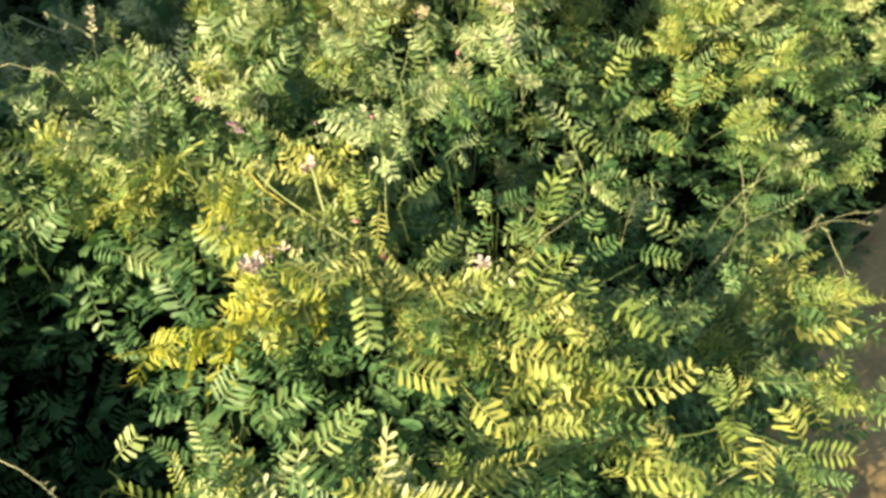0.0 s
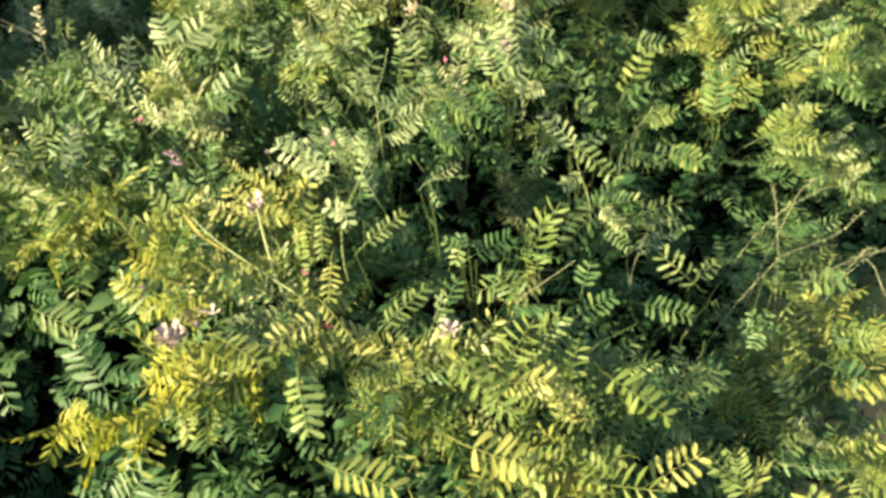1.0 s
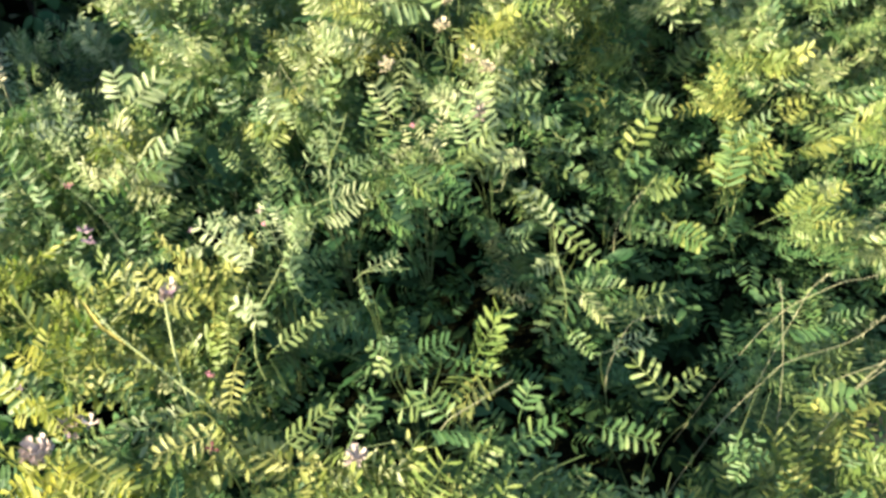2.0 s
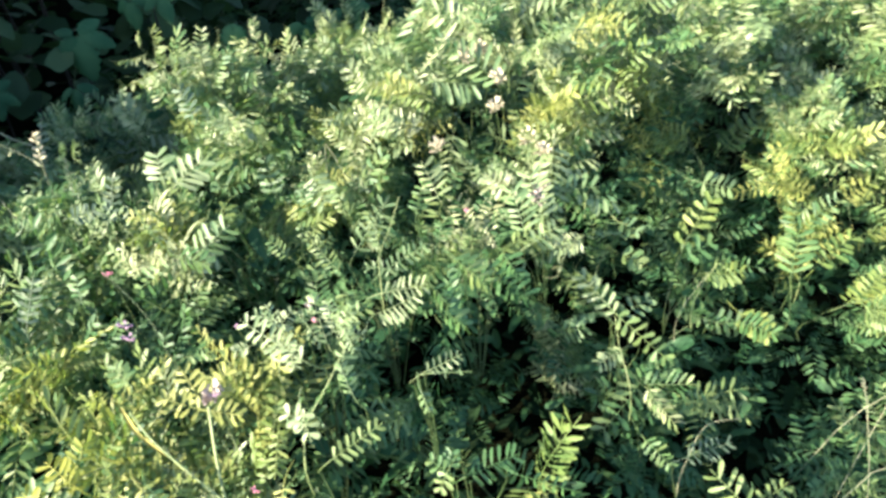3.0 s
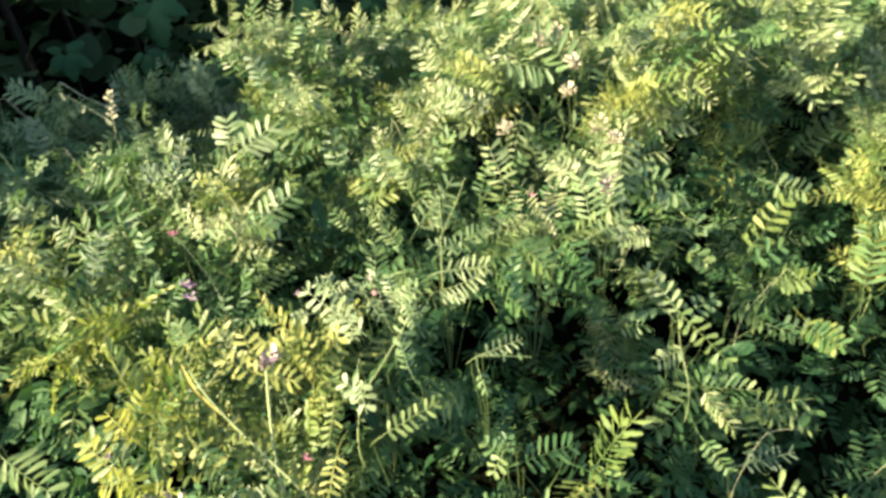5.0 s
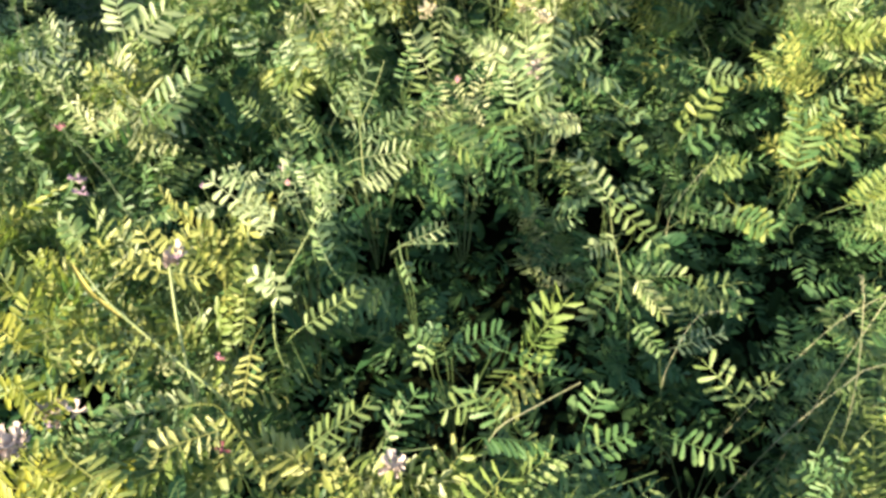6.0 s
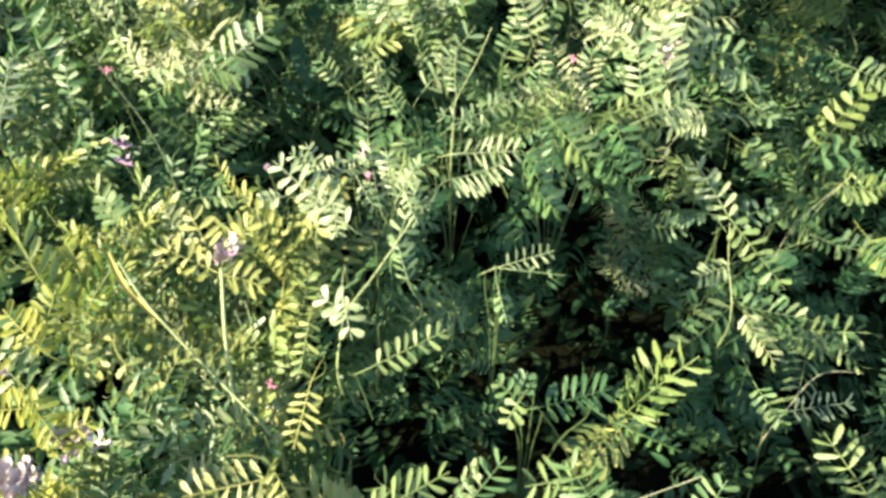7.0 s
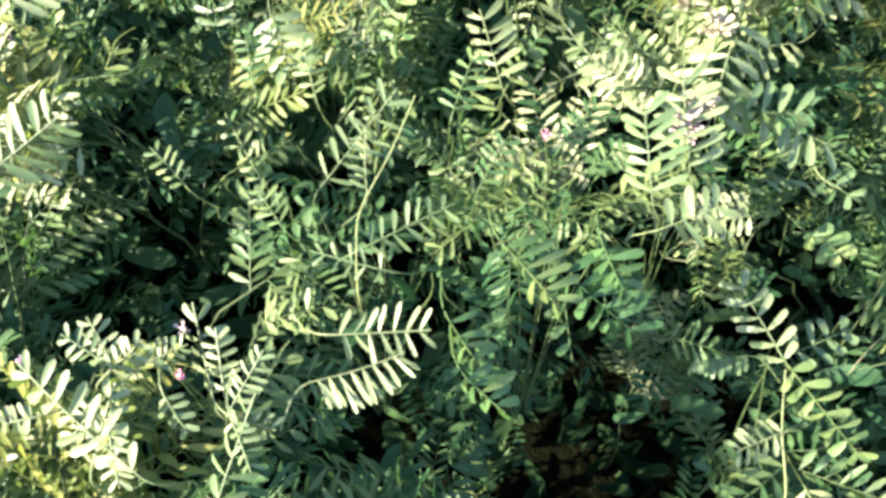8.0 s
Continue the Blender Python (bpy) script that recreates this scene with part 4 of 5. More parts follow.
hero_leaf(p, (-0.069, 0.909, 0.828), (-0.084, 0.926, 0.844), 5, 0.0110, 0.0033, 10, (0.16, -0.64, 0.75))
hero_leaf(p, (-0.070, 0.905, 0.829), (-0.055, 0.922, 0.838), 5, 0.0110, 0.0036, 10, (0.14, -0.64, 0.76))
hero_leaf(p, (-0.053, 0.914, 0.830), (-0.035, 0.925, 0.835), 5, 0.0099, 0.0033, 10, (0.11, -0.64, 0.76))
hero_leaf(p, (-0.012, 0.909, 0.822), (-0.022, 0.933, 0.842), 6, 0.0114, 0.0033, 10, (0.07, -0.64, 0.76))
hero_leaf(p, (-0.005, 0.903, 0.825), (0.006, 0.927, 0.841), 6, 0.0112, 0.0032, 10, (0.04, -0.64, 0.77))
hero_leaf(p, (0.003, 0.895, 0.832), (0.021, 0.895, 0.828), 5, 0.0103, 0.0028, 20, (0.02, -0.61, 0.79))
hero_leaf(p, (0.003, 0.892, 0.838), (0.016, 0.877, 0.823), 5, 0.0101, 0.0028, 20, (0.03, -0.60, 0.80))
hero_leaf(p, (-0.059, 0.884, 0.840), (-0.069, 0.869, 0.831), 5, 0.0108, 0.0033, 20, (0.16, -0.59, 0.79))
hero_leaf(p, (-0.048, 0.875, 0.839), (-0.041, 0.855, 0.822), 6, 0.0111, 0.0030, 0, (0.13, -0.58, 0.81))
hero_leaf(p, (-0.033, 0.897, 0.837), (-0.020, 0.885, 0.826), 5, 0.0104, 0.0036, 20, (0.09, -0.61, 0.79))
hero_leaf(p, (-0.089, 0.875, 0.834), (-0.103, 0.869, 0.833), 5, 0.0104, 0.0034, 20, (0.21, -0.59, 0.78))
p = hero_plant("vetch plant with a withered ochre grass blade leaning in it", (-0.165, 0.763, 0.643))
hero_blade(p, [(-0.187, 0.796, 0.836), (-0.172, 0.782, 0.818), (-0.146, 0.770, 0.800)], 0.0045)
hero_leaf(p, (-0.142, 0.730, 0.811), (-0.100, 0.702, 0.771), 7, 0.0112, 0.0042, 10, (0.13, -0.60, 0.79))

# dry grass stalks
grass_stalk([(-0.650, 1.260, 0.842), (-0.596, 1.236, 0.818), (-0.534, 1.196, 0.775), (-0.481, 1.169, 0.747)], 0.0006)
grass_stalk([(-0.483, 0.912, 0.952), (-0.448, 0.906, 0.948), (-0.414, 0.899, 0.942)], 0.0006)
grass_stalk([(-0.377, 0.428, 0.790), (-0.353, 0.416, 0.778), (-0.334, 0.403, 0.764)], 0.0006)
grass_stalk([(0.337, 0.474, 0.520), (0.389, 0.491, 0.544), (0.439, 0.503, 0.562)], 0.0006)
grass_stalk([(0.683, 0.949, 0.463), (0.770, 0.982, 0.510), (0.851, 0.981, 0.515)], 0.0006)
grass_stalk([(0.717, 0.973, 0.498), (0.778, 0.977, 0.507), (0.833, 0.965, 0.497)], 0.0006)
grass_stalk([(0.734, 0.904, 0.494), (0.748, 0.871, 0.456), (0.756, 0.858, 0.441)], 0.0006)
grass_stalk([(0.557, 0.914, 0.562), (0.580, 0.925, 0.571), (0.654, 0.944, 0.583), (0.700, 0.968, 0.603)], 0.0006)
grass_stalk([(0.604, 0.994, 0.586), (0.628, 1.018, 0.610), (0.653, 1.031, 0.620)], 0.0006)
grass_stalk([(0.675, 1.061, 0.563), (0.724, 1.071, 0.568), (0.756, 1.081, 0.575)], 0.0006)
grass_stalk([(0.579, 0.986, 0.605), (0.578, 0.996, 0.616), (0.578, 1.009, 0.631)], 0.0006)
grass_stalk([(0.656, 0.903, 0.526), (0.686, 0.925, 0.546), (0.708, 0.938, 0.558)], 0.0006)

# flower heads
vetch_flower((-0.211, 0.881, 0.857), 0.0082, "mauve")
vetch_flower((-0.061, 0.748, 0.781), 0.0044, "pink")
vetch_flower((-0.027, 0.655, 0.797), 0.0051, "maroon")
vetch_flower((-0.211, 0.701, 0.825), 0.0033, "mauve")
vetch_flower((-0.167, 0.643, 0.813), 0.0110, "pale")
vetch_flower((-0.154, 0.661, 0.808), 0.0038, "mauve")
vetch_flower((0.090, 0.672, 0.754), 0.0105, "pale")
vetch_flower((-0.274, 0.973, 0.850), 0.0058, "pink")
vetch_flower((-0.117, 0.831, 0.815), 0.0110, "pale")
vetch_flower((-0.041, 0.933, 0.834), 0.0042, "pale")
vetch_flower((-0.030, 0.908, 0.836), 0.0029, "pink")
vetch_flower((0.113, 1.118, 0.819), 0.0033, "pink")
vetch_flower((0.199, 1.149, 0.813), 0.0108, "pale")
vetch_flower((-0.164, 0.681, 0.797), 0.0110, "pale")
vetch_flower((-0.141, 0.676, 0.804), 0.0080, "pale")
vetch_flower((-0.112, 0.825, 0.817), 0.0058, "mauve")
vetch_flower((-0.177, 0.644, 0.809), 0.0110, "pale")
vetch_flower((-0.203, 0.866, 0.856), 0.0067, "mauve")
vetch_flower((-0.275, 1.137, 0.831), 0.0046, "mauve")
vetch_flower((-0.107, 0.898, 0.840), 0.0025, "mauve")
for place, size in (((0.19, 1.225, 0.855), 0.016), ((0.205, 1.165, 0.815), 0.014), ((0.13, 1.36, 0.925), 0.017), ((0.155, 1.31, 0.90), 0.016), ((0.15, 1.27, 0.88), 0.014),
                    ((0.07, 1.25, 0.835), 0.015), ((0.11, 1.34, 0.92), 0.015), ((0.21, 1.21, 0.845), 0.014)):
    vetch_flower(place, size * 0.85, "cream")


ROOM = np.array(ROOM)
SUNNY, SUNWARD = np.array(SUNNY), np.array(to_sun)
CENTRE, FACING, REACH = ROOM[:, :3], ROOM[:, 3:6], ROOM[:, 6]


# thicket: leaves too many to count, joined
OVAL = leaflet(0.032, 0.0125, 0.35, 0.25, 4, 0.4)


def thicket(name, label, x0, x1, y0, y1, count, depth, seed, keep=lambda x, y: True, size=(0.85, 1.25), broad=0.4, skin=None, gap=1.5):
    r = random.Random(seed)
    vs, qs, n = [], [], 0
    made = 0
    while made < count:
        x, y = r.uniform(x0, x1), r.uniform(y0, y1)
        if not keep(x, y) or x > edge(y):
            made += 0.2
            continue
        made += 1
        if x > -0.34 and r.random() < gap * hole_at(x, y, 0.012):
            continue
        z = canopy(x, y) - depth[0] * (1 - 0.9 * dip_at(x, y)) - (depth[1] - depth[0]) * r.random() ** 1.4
        if z < ground_height(x, y) + 0.02:
            z = ground_height(x, y) + r.uniform(0.02, 0.1)
        if crowded((x, y, z)):
            continue
        a, el = r.uniform(0, math.tau), r.gauss(0.25, 0.35)
        way = Vector((math.cos(a) * math.cos(el), math.sin(a) * math.cos(el), math.sin(el)))
        up = Vector((r.gauss(0, 0.45), r.gauss(-0.1, 0.45), 1))
        m = frame_from(way, up)
        s = r.uniform(*size)
        if r.random() < broad:
            v, q = OVAL
            s *= r.uniform(0.7, 1.3)
        else:
            v, q = SIMPLE[r.randrange(len(SIMPLE))]
        rot = np.array(m.to_3x3()) * s
        vs.append(v @ rot.T + np.array([x, y, z]))
        qs.append(q + n)
        n += len(v)
    ob = new(name, mesh_np(name, np.concatenate(vs), np.concatenate(qs), skin or SHADED_THICKET))
    return tagged(ob, label, "weeds", kind="stuff")


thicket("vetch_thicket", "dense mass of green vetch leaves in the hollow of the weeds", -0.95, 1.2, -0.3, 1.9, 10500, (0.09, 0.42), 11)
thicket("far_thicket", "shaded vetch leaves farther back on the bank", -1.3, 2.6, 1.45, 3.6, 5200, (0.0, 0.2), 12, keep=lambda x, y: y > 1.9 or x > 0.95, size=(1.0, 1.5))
# low layer whose dark leaf colour carries the shade of the hollows
thicket("undergrowth", "leaves darkened for shade close to the soil under the weeds", -0.95, 1.2, -0.3, 1.9, 6500, (0.3, 0.6), 14, broad=1.0, size=(0.9, 1.4), skin=UNDERSHADE, gap=0.5)
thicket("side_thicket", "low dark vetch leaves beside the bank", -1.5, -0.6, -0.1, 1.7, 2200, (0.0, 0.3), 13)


# single vetch plants over the thicket
def vetch_plant(r, x, y, top, leaves=15, length=0.3, azimuth=None, label="", lift=0.0, kinds=None, face=(0, -0.15, 1), plant=None):
    """One stem with its leaves, as a plant of its own or as another stem of plant; none where too few leaves find room."""
    base = Vector((x, y, top - length * 0.8))
    a = r.uniform(0, math.tau) if azimuth is None else azimuth
    lean = Vector((math.cos(a), math.sin(a), 0))
    pts = []
    for k in range(9):
        s = k / 8
        wob = Vector((r.uniform(-1, 1), r.uniform(-1, 1), 0)) * 0.006
        pts.append(lean * (0.55 * s * s * length) + Vector((0, 0, length * (0.8 * s + lift * s * s) - 0.12 * length * s ** 4)) + wob + base)
    grown = []
    for i in range(leaves):
        s = 0.58 + 0.42 * (i + r.random()) / leaves
        f = s * 8
        k = min(int(f), 7)
        p = pts[k].lerp(pts[k + 1], f - k)
        b = a + (1 if i % 2 else -1) * r.uniform(0.5, 1.5) + r.uniform(-0.3, 0.3)
        if r.random() < 0.2:
            b = r.uniform(0, math.tau)
        el = r.gauss(0.3, 0.3)
        way = Vector((math.cos(b) * math.cos(el), math.sin(b) * math.cos(el), math.sin(el)))
        m = frame_from(way, Vector((r.gauss(face[0], 0.38), r.gauss(face[1], 0.38), face[2])))
        size = r.uniform(0.8, 1.15) * (0.65 + 0.35 * min(1, (1.02 - s) * 4))
        shape = (kinds or LEAVES)[r.randrange(len(LEAVES))][2]
        c = p + way * 0.03
        if hole_at(c.x, c.y) <= 0.2 and not crowded(c):
            grown.append((shape, Matrix.Translation(p) @ m @ Matrix.Scale(size, 4)))
    if len(grown) < max(3, 0.3 * leaves):
        return plant
    if plant is None:
        plant = tagged(new("vetch_plant"), label or "green vetch plant with feathery paired leaflets on a thin stem", "plant", "vetch plants on the bank")
        plant.location = base
    home = Matrix.Translation(-plant.location)
    v, q = tube([p - plant.location for p in pts], [0.0012 - 0.0006 * k / 8 for k in range(9)], 5)
    part("stem", mesh_np("stem", v, q, STEM), plant)
    for shape, m in grown:
        part("leaf", shape, plant, home @ m)
    return plant


rng = random.Random(21)
STEP = 0.086
for j in range(18):
    for i in range(21):
        x = -0.72 + STEP * (i + rng.uniform(-0.45, 0.45))
        y = 0.38 + STEP * (j + rng.uniform(-0.45, 0.45))
        if hole_at(x, y) > 0.25 or x > edge(y) - 0.05:
            continue
        if noise.noise(Vector((x * 7, y * 7, 4))) < -0.12 and rng.random() < 0.65:
            continue
        if dip_at(x, y) > 0.45 and rng.random() < 0.6:
            continue
        p = vetch_plant(rng, x, y, canopy(x, y) + rng.uniform(-0.02, 0.03), leaves=rng.randint(12, 18), length=rng.uniform(0.2, 0.32))
        if x > 0.3 and rng.random() < 0.6:
            vetch_plant(rng, x + 0.04, y + 0.05, canopy(x, y) + rng.uniform(-0.01, 0.05), leaves=rng.randint(8, 12), length=rng.uniform(0.2, 0.3), plant=p)


# crowded shoots that close the cover: too many to count, joined
def sprig(r):
    """One shoot along +z: a thin stem with alternate leaves that get smaller and paler towards its tip. Corners, faces, slots, and the first face and middle of each leaf."""
    length = r.uniform(0.08, 0.12)
    bend = r.uniform(-0.25, 0.25)
    def spine(k):
        return Vector((bend * length * k * k, 0, length * k))
    pieces = [(tube([spine(k / 4) for k in range(5)], [0.0009 - 0.0004 * k / 4 for k in range(5)], 4), 2, Vector((0, 0, 0)))]
    count = r.randint(7, 9)
    turn = r.uniform(0, math.tau)
    for i in range(count):
        k = 0.3 + 0.7 * i / (count - 1)
        size = (1.0 - 0.5 * max(0.0, k - 0.55) / 0.45) * r.uniform(0.85, 1.15)
        turn += math.pi + r.uniform(-0.7, 0.7)
        el = 0.25 + 0.65 * k + r.gauss(0, 0.2)
        way = Vector((math.cos(turn) * math.cos(el), math.sin(turn) * math.cos(el), math.sin(el)))
        v, q = pinnate(r, r.randint(5, 8), 0.0088 * size, 0.0225 * size, r.uniform(0.0045, 0.0062) * size, stations=2, curl=r.uniform(-0.2, 0.7),
                       tendril=r.random() < 0.35, angle=r.uniform(50, 72), ends=0.3, vee=r.choice([0, 10, 30, 55]), blunt=r.uniform(0.3, 0.8))
        m = np.array(frame_from(way, Vector((0, 0, 1)) + way * 0.1).to_3x3())
        pieces.append(((v @ m.T + np.array(spine(k)), q), 1 if k > 0.62 else 0, spine(k) + way * 0.032))
    return pieces


SPRIGS = [sprig(random.Random(300 + k)) for k in range(16)]


def shoot_pose(r, x, y, z, lean):
    """How a shoot leans out of the cover towards the light, with its tip near (x, y, z)."""
    axis = (Vector((-0.25, -0.45, 0.9)) + Vector((r.gauss(0, lean), r.gauss(0, lean), r.gauss(0, lean * 0.5)))).normalized()
    side = Matrix.Rotation(r.uniform(0, math.tau), 3, axis) @ axis.orthogonal().normalized()
    m = Matrix((side, axis.cross(side), axis)).transposed() * r.uniform(0.8, 1.15)
    return Matrix.Translation(Vector((x, y, z)) - axis * 0.07) @ m.to_4x4()


def stands_free(c):
    """Whether a leaf may grow at c: over no hollow and in front of no leaf that stands out."""
    return not crowded(c) and hole_at(c.x, c.y, 0.015) <= 0.3


def shoot_cover(name, label, places, seed, skins):
    r = random.Random(seed)
    vs, qs, slots, n = [], [], [], 0
    for place in places:
        m = shoot_pose(r, *place)
        rot, base = np.array(m.to_3x3()), np.array(m.translation)
        pieces = [p for p in SPRIGS[r.randrange(len(SPRIGS))] if p[1] == 2 or stands_free(m @ p[2])]
        if len(pieces) < 4:
            continue
        for (v, q), slot, middle in pieces:
            vs.append(v @ rot.T + base)
            qs.append(q + n)
            slots.append(np.full(len(q), slot))
            n += len(v)
    ob = new(name, mesh_np(name, np.concatenate(vs), np.concatenate(qs), skins, np.concatenate(slots)))
    return tagged(ob, label, "weeds", kind="stuff")


def single_shoots(label, places, seed, skin):
    """Shoots that can be told apart, each with its stem and leaves."""
    r = random.Random(seed)
    meshes = [[mesh_np("leaf", v, q, STEM if slot == 2 else skin) for (v, q), slot, middle in pieces] for pieces in SPRIGS]
    for place in places:
        k, m = r.randrange(len(SPRIGS)), shoot_pose(r, *place)
        if sum(stands_free(m @ middle) for piece, slot, middle in SPRIGS[k][1:]) < 3:
            continue
        shoot = tagged(new("vetch_shoot"), label, "plant", "young vetch shoots on the bank")
        shoot.matrix_basis = m
        for me, (piece, slot, middle) in zip(meshes[k], SPRIGS[k]):
            if slot == 2:
                part("stem", me, shoot)
            elif stands_free(m @ middle):
                part("leaf", me, shoot)


def clump_at(x, y):
    """Where the shoots crowd together, from -1 to 1."""
    return noise.noise(Vector((x * 5.5, y * 5.5, 14))) * 1.6 + max(math.exp(-((x - hx) ** 2 + (y - hy) ** 2) / (2 * r * r)) for hx, hy, r, d in CRESTS) - dip_at(x, y)


r = random.Random(77)
green, yellow = [], []
while len(green) + len(yellow) < 560:
    x, y = r.uniform(-0.72, 1.2), r.uniform(0.36, 2.3)
    c = clump_at(x, y)
    if x > edge(y) - 0.1 or hole_at(x, y, 0.04) > 0.3 or (x < -0.24 and y < 0.85) or (0.18 < x < 0.52 and 0.74 < y < 1.0 and r.random() < 0.8) or r.random() > 0.12 + 1.1 * c + (0.5 if x > 0.42 and 1.42 < y < 2.05 else 0.0):
        continue
    # shoots where the sun falls get the material with sunlight in its colour
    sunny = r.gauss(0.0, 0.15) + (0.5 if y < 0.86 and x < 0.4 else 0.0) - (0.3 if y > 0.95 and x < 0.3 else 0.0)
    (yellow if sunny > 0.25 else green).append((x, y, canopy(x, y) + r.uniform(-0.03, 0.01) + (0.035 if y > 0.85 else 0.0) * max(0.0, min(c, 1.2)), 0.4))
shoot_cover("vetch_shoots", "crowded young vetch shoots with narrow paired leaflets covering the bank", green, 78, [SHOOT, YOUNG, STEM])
single_shoots("young vetch shoot tinted lime-yellow for sun on the sunny side of the bank", yellow, 79, SUN_LIME)

shaded = []
while len(shaded) < 34:
    x, y = r.uniform(-0.74, -0.34), r.uniform(0.98, 1.5)
    if hole_at(x, y, 0.03) < 0.3:
        shaded.append((x, y, canopy(x, y) + r.uniform(-0.01, 0.03), 0.25))
single_shoots("pale green young vetch shoot standing in the shade", shaded, 80, PALE_LEAF)


# young shoots that stand upright in the shade
for k in range(22):
    x, y = rng.uniform(-0.62, -0.08), rng.uniform(1.0, 1.5)
    if hole_at(x, y) < 0.3:
        vetch_plant(rng, x, y, canopy(x, y) + rng.uniform(-0.03, 0.02), leaves=rng.randint(9, 13), length=rng.uniform(0.2, 0.26), lift=0.12,
                    label="upright young vetch shoot in the shade of the added hedge", kinds=LEAVES, face=(-0.2, -0.9, 0.4))


# broad-leaved weeds behind
def broad_leaf(rng, length, width):
    """A toothed oval leaf along +x with a raised midrib."""
    n = 13
    v, q = [], []
    for i in range(n):
        s = i / (n - 1)
        half = width / 2 * math.sin(math.pi * min(1, s * 0.9 + 0.05)) ** 0.8 * (1.0 + (0.16 if i % 2 else -0.12)) * (1 - 0.35 * s)
        z = -0.25 * s * s * length
        v += [(s * length, -half, z - 0.18 * half), (s * length, -half * 0.5, z + 0.12 * half), (s * length, 0, z), (s * length, half * 0.5, z + 0.12 * half), (s * length, half, z - 0.18 * half)]
    for i in range(n - 1):
        for k in range(4):
            a = 5 * i + k
            q.append((a, a + 5, a + 6, a + 1))
    return np.array(v), np.array(q)


rng = random.Random(33)
BROADS = [mesh_np("leaf", *broad_leaf(rng, 0.07, width), BROAD) for width in (0.052, 0.044, 0.048)]


def broad_weed(x, y, top, leaves, spread, label):
    """An upright weed: a stem with stalked oval leaves all round it."""
    g = ground_height(x, y)
    weed = tagged(new("broad_leaved_weed"), label, "plant", "broad-leaved weeds behind the bank")
    weed.location = (x, y, g)
    H = top - g
    line = smooth([(0, 0, 0), (rng.uniform(-1, 1) * 0.06, rng.uniform(-1, 1) * 0.06, H * 0.5), (rng.uniform(-1, 1) * 0.1, rng.uniform(-1, 1) * 0.1, H)])
    v, q = tube(line, [0.0035 - 0.002 * k / len(line) for k in range(len(line))], 6)
    part("stem", mesh_np("stem", v, q, BARK), weed)
    for i in range(leaves):
        s = 0.35 + 0.65 * (i + 1) / leaves
        p = line[min(int(s * (len(line) - 1)), len(line) - 1)]
        a = i * 2.4 + rng.uniform(-0.4, 0.4)
        reach = spread * rng.uniform(0.3, 1.0) * (1.1 - 0.6 * s)
        way = Vector((math.cos(a), math.sin(a), rng.uniform(-0.2, 0.35)))
        q0 = p + way * reach
        v, q = tube([p, p.lerp(q0, 0.5) + Vector((0, 0, 0.01)), q0], [0.0015, 0.0012, 0.001], 4)
        part("leaf_stalk", mesh_np("leaf_stalk", v, q, STEM), weed)
        m = frame_from(way + Vector((0, 0, -0.25)), Vector((rng.gauss(0, 0.3), rng.gauss(-0.3, 0.3), 1)))
        part("leaf", BROADS[i % 3], weed, Matrix.Translation(q0) @ m @ Matrix.Scale(rng.uniform(0.7, 1.25), 4))
    return weed


def hedge(name, label, x0, x1, y0, y1, low, high, count, seed, size=1.0):
    """A dark mass of broad leaves, with the stems that carry it."""
    r = random.Random(seed)
    vs, qs, n = [], [], 0
    leaf_v, leaf_q = leaflet(0.075, 0.06, 0.25, 0.25, 4, 0.1)
    for k in range(count):
        x, y = r.uniform(x0, x1), r.uniform(y0, y1)
        px, py = 2 * (x - x0) / (x1 - x0) - 1, 2 * (y - y0) / (y1 - y0) - 1
        round_off = 1 - (px ** 4 + py ** 4) ** 0.5 + 0.25 * noise.noise(Vector((x * 2.3, y * 2.3, 5)))
        if round_off < 0.05:
            continue
        top = low + (high - low) * min(1.0, round_off * 1.6) ** 0.5 + 0.18 * noise.noise(Vector((x * 3, y * 3, 8)))
        z = low + (top - low) * r.random() ** 0.7
        a = r.uniform(0, math.tau)
        m = frame_from((math.cos(a), math.sin(a), r.gauss(-0.2, 0.3)), (r.gauss(0, 0.5), r.gauss(0, 0.5), 1))
        vs.append(leaf_v @ np.array(m.to_3x3()).T * r.uniform(0.7, 1.3) * size + np.array([x, y, z]))
        qs.append(leaf_q + n)
        n += len(leaf_v)
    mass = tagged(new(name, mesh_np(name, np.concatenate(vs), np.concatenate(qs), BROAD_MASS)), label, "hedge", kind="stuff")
    stems = []
    for k in range(count // 500):
        x, y = x0 + (x1 - x0) * r.uniform(0.2, 0.8), y0 + (y1 - y0) * r.uniform(0.2, 0.8)
        stems.append(tube(smooth([(x, y, -0.05), (x + r.uniform(-0.1, 0.1), y + r.uniform(-0.1, 0.1), high * 0.5), (x + r.uniform(-0.2, 0.2), y + r.uniform(-0.2, 0.2), high * 0.8)]), [0.009 - 0.0007 * i for i in range(9)], 5))
    part("stems", mesh_np("stems", *joined(stems), BARK), mass)
    return mass


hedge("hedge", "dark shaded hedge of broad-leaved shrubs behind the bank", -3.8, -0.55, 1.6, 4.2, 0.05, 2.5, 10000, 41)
# unseen hedge added to keep the sun off the bank's far left
hedge("tall_hedge", "unseen tall dark hedge added across from the bank to shade it", -5.6, -3.7, -2.0, 4.6, 0.1, 4.0, 15000, 45, size=2.0)
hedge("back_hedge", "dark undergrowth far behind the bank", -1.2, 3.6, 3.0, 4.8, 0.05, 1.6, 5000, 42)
# weed clumps added beyond the view to shade the hollows and left side
hedge("low_weed_clump", "low dark weeds added beside the bank to keep sun out of the hollows", -1.7, -0.74, -0.7, 0.95, 0.05, 0.92, 4000, 44)
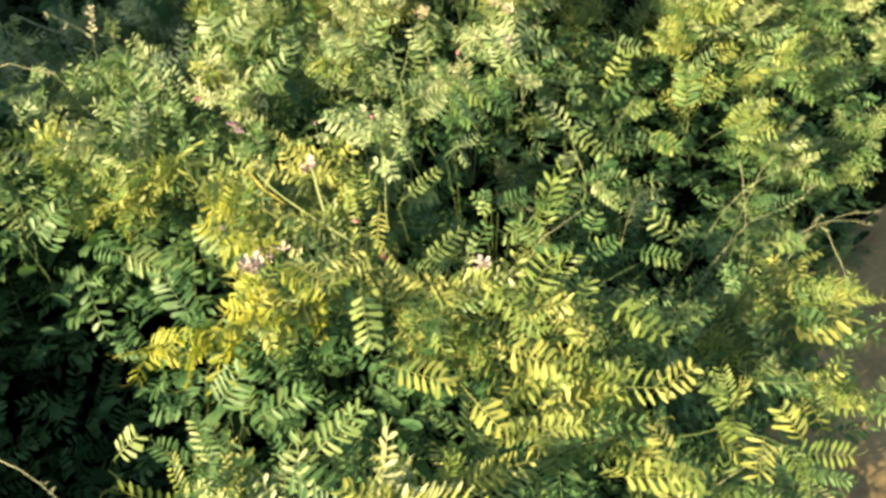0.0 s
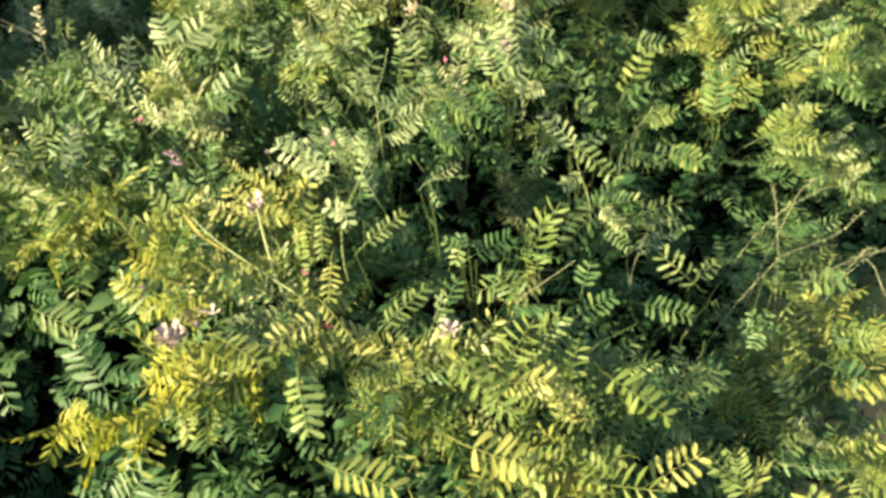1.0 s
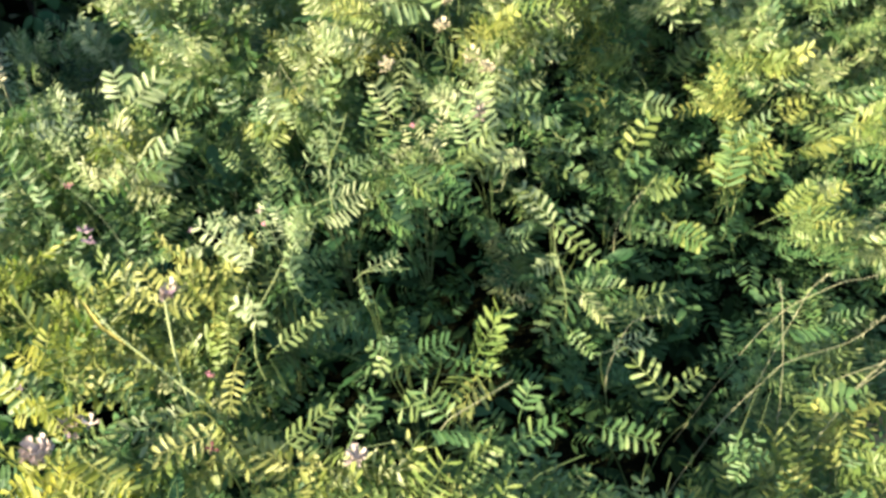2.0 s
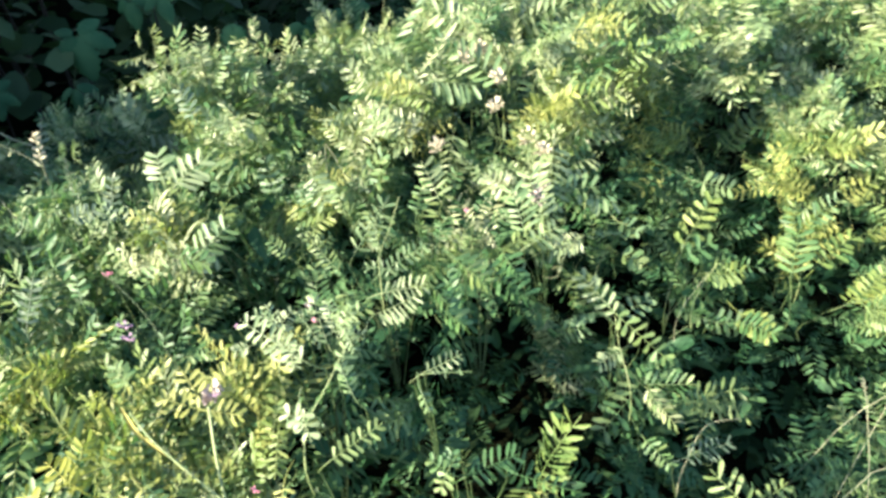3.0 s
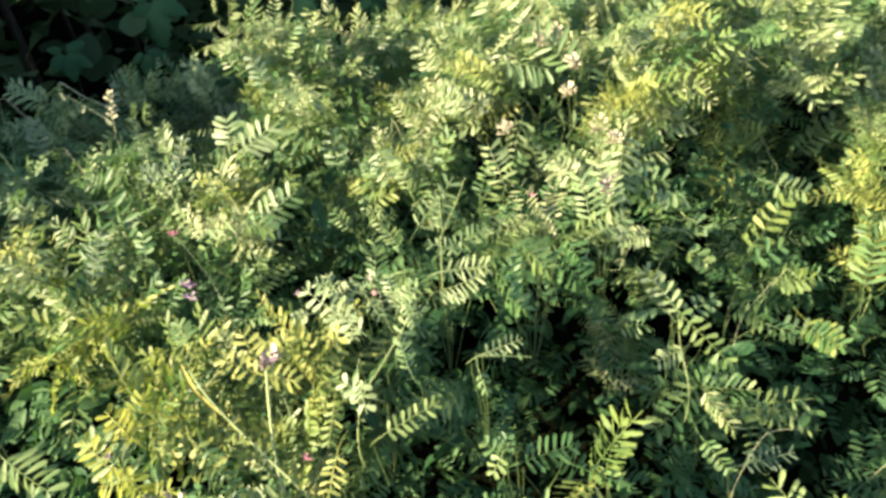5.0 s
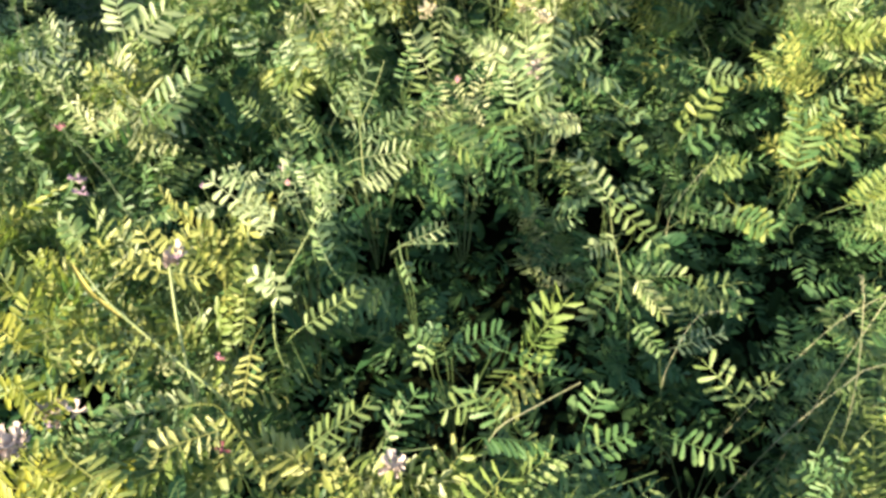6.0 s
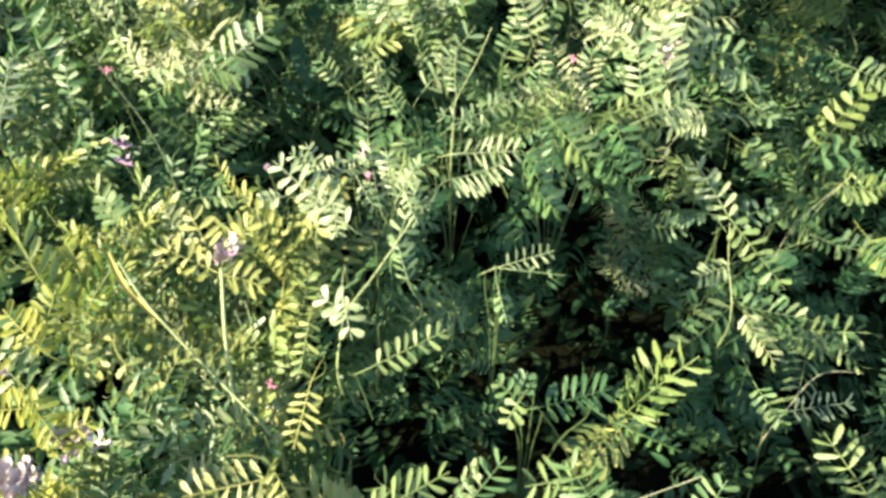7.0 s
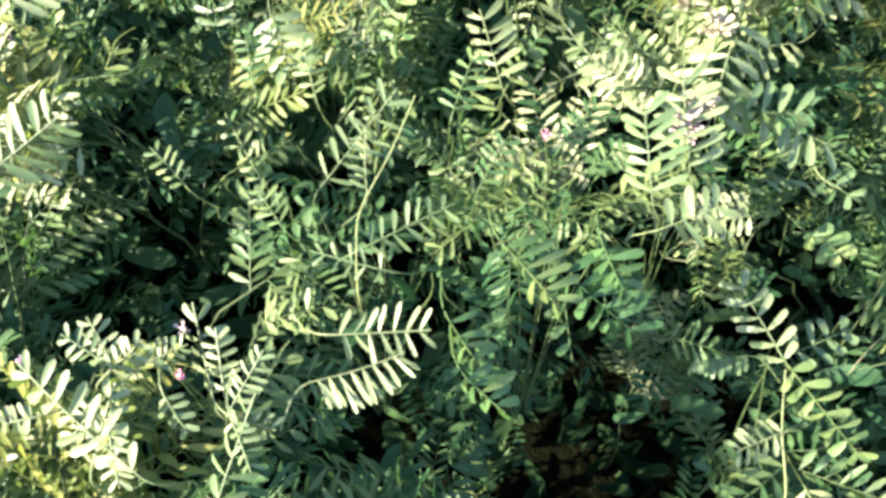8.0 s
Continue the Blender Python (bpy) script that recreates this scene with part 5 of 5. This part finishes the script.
hedge("weed_clump", "tall dark weeds added beside the bank to shade its left side", -1.85, -0.95, 0.35, 1.55, 0.05, 1.28, 2500, 43)
# plants on the crests get leaf colours tinted for sunlight
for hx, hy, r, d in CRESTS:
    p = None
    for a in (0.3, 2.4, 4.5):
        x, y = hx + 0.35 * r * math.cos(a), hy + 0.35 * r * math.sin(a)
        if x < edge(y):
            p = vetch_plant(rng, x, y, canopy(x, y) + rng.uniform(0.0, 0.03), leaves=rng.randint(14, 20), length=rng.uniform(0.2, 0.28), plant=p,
                            label="vetch plant tinted yellow-green for sun, standing up into it", kinds=PALES if x > 0.05 and y > 1.05 else YELLOWS, face=(-0.5, -0.6, 0.7))
# dense clumps that catch the sun, their leaves tinted for it: middle, spread, plants
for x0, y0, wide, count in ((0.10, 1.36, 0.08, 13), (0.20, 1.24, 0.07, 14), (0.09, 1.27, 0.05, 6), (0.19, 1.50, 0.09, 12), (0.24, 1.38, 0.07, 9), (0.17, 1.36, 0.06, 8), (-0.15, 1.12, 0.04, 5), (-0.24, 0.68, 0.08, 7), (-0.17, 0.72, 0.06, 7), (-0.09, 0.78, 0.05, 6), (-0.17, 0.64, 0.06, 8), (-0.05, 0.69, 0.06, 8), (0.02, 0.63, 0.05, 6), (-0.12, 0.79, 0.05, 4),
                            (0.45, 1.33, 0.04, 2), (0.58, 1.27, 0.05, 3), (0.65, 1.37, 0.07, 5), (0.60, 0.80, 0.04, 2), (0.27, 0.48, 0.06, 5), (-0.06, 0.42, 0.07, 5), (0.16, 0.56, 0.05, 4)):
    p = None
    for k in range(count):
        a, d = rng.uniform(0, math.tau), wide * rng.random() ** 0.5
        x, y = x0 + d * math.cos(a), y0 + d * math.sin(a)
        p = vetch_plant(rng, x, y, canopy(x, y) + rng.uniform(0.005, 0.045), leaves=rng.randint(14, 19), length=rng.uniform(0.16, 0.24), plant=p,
                        label="vetch plant with crowded stems in the sun, tinted bright yellow-green for it", kinds=GOLDS if x < -0.13 and y < 0.78 else PALES if rng.random() < (0.8 if y > 1.05 and x < 0.4 else 0.2) else YELLOWS, face=(-0.6, -0.6, 0.55))
for x, y, top, leaves, spread in ((0.08, 2.35, 0.74, 14, 0.12), (0.55, 2.5, 0.70, 14, 0.12), (1.0, 2.5, 0.66, 14, 0.12)):
    broad_weed(x, y, top, leaves, spread, "green broad-leaved weed with oval leaves in the shade")


def bramble(root, leaves):
    """An arching shoot in the shade with stalked compound leaves: place, length of a leaflet, number of leaflets."""
    shoot = tagged(new("bramble_shoot"), "dark green bramble shoot with toothed leaves in deep shade", "plant", "brambles behind the bank")
    foot = Vector((root[0], root[1], ground_height(*root)))
    shoot.location = foot
    highest = max(Vector(p).z for p, size, count in leaves) - foot.z
    mean = sum((Vector(p) for p, size, count in leaves), Vector()) / len(leaves) - foot
    line = smooth([(0, 0, 0), (mean.x * 0.15, mean.y * 0.15, highest * 0.5), (mean.x * 0.6, mean.y * 0.6 + 0.02, highest * 0.9), (mean.x, mean.y + 0.03, highest * 0.93)])
    v, q = tube(line, [0.0028 - 0.0014 * k / len(line) for k in range(len(line))], 6)
    part("stem", mesh_np("stem", v, q, BARK), shoot)
    for place, size, count in leaves:
        hub = Vector(place) - foot
        start = min(line, key=lambda p: (p - hub).length)
        v, q = tube([start, start.lerp(hub, 0.5) + Vector((0, 0, 0.008)), hub], [0.0012, 0.001, 0.0009], 4)
        stalk = part("leaf_stalk", mesh_np("leaf_stalk", v, q, STEM), shoot)
        face = Vector((rng.gauss(0.15, 0.15), -0.75, 0.6 + rng.gauss(0, 0.12))).normalized()
        down = (Vector((rng.gauss(0.1, 0.2), 0, -1)) - face * face.dot(Vector((0, 0, -1)))).normalized()
        for k, turn in enumerate({1: (0,), 3: (0, 1.25, -1.25), 5: (0, 0.95, -0.95, 2.0, -2.0)}[count]):
            w = Matrix.Rotation(turn + rng.uniform(-0.15, 0.15), 3, face) @ down
            m = frame_from(w - face * rng.uniform(0.0, 0.3), face + Vector((rng.gauss(0, 0.15), rng.gauss(0, 0.15), 0)))
            scale = size / 0.07 * (1.0 - 0.12 * k) * rng.uniform(0.9, 1.1)
            part("leaflet", (BROADS if count > 1 else ROUNDS)[k % 3], stalk, Matrix.Translation(hub + w * 0.006 + face * 0.0015 * k) @ m @ Matrix.Scale(scale, 4))
    return shoot


ROUNDS = [mesh_np("leaflet", *broad_leaf(rng, 0.07, 0.085), BROAD) for _ in range(3)]
bramble((-0.85, 1.98), [((-0.755, 1.85, 0.815), 0.088, 5), ((-0.775, 1.80, 0.72), 0.05, 3)])
bramble((-1.05, 1.9), [((-0.93, 1.75, 0.74), 0.06, 5)])
bramble((-0.70, 2.1), [((-0.665, 1.95, 0.85), 0.06, 3), ((-0.595, 1.95, 0.855), 0.055, 3)])
bramble((-0.40, 1.85), [((-0.365, 1.72, 0.865), 0.05, 1), ((-0.32, 1.64, 0.835), 0.065, 1), ((-0.40, 1.68, 0.80), 0.06, 3)])
bramble((-0.25, 1.98), [((-0.25, 1.82, 0.82), 0.055, 3), ((-0.17, 1.86, 0.83), 0.05, 3)])
bramble((-0.50, 1.75), [((-0.47, 1.62, 0.78), 0.055, 3), ((-0.54, 1.6, 0.74), 0.05, 3)])


def dry_shoot(points, branch, leaves):
    """A withered cream-coloured shoot that stands free, with small curled leaves near its tip and a bare side branch."""
    foot = Vector(points[0])
    shoot = tagged(new("dry_vetch_shoot"), "withered cream vetch shoot standing out of the weeds", "plant", "dry shoots on the bank")
    shoot.location = foot
    line = smooth([Vector(p) - foot for p in points])
    v, q = tube(line, [0.0009 - 0.0004 * k / len(line) for k in range(len(line))], 5)
    part("stem", mesh_np("stem", v, q, STRAW), shoot)
    if branch:
        side = smooth([Vector(p) - foot for p in branch])
        v, q = tube(side, [0.0007 - 0.0003 * k / len(side) for k in range(len(side))], 5)
        part("branch", mesh_np("branch", v, q, STRAW), shoot)
        for k in (2, 5, 8):
            v, q = leaflet(0.012, 0.005, 0.7, 0.2, 3, 0.6)
            m = frame_from((rng.gauss(0, 0.4), -0.3, -0.8), (0.3, -1, 0.2))
            part("pod", mesh_np("pod", v, q, STRAW), shoot, Matrix.Translation(side[min(k, len(side) - 1)]) @ m)
    for k in range(leaves):
        p = line[-1].lerp(line[max(0, len(line) - 6)], k / leaves)
        a = k * 2.4
        v, q = leaflet(rng.uniform(0.006, 0.01), 0.004, 0.5, 0.3, 3, 0.5)
        m = frame_from((math.cos(a), math.sin(a), rng.uniform(0.2, 0.9)), (0, -1, 0.6))
        part("leaf", mesh_np("leaf", v, q, WITHERED), shoot, Matrix.Translation(p) @ m)
    return shoot


dry_shoot([(-0.50, 1.24, 0.74), (-0.488, 1.225, 0.82), (-0.478, 1.22, 0.865), (-0.466, 1.215, 0.905)], [(-0.482, 1.222, 0.855), (-0.505, 1.22, 0.875), (-0.54, 1.215, 0.905)], 16)
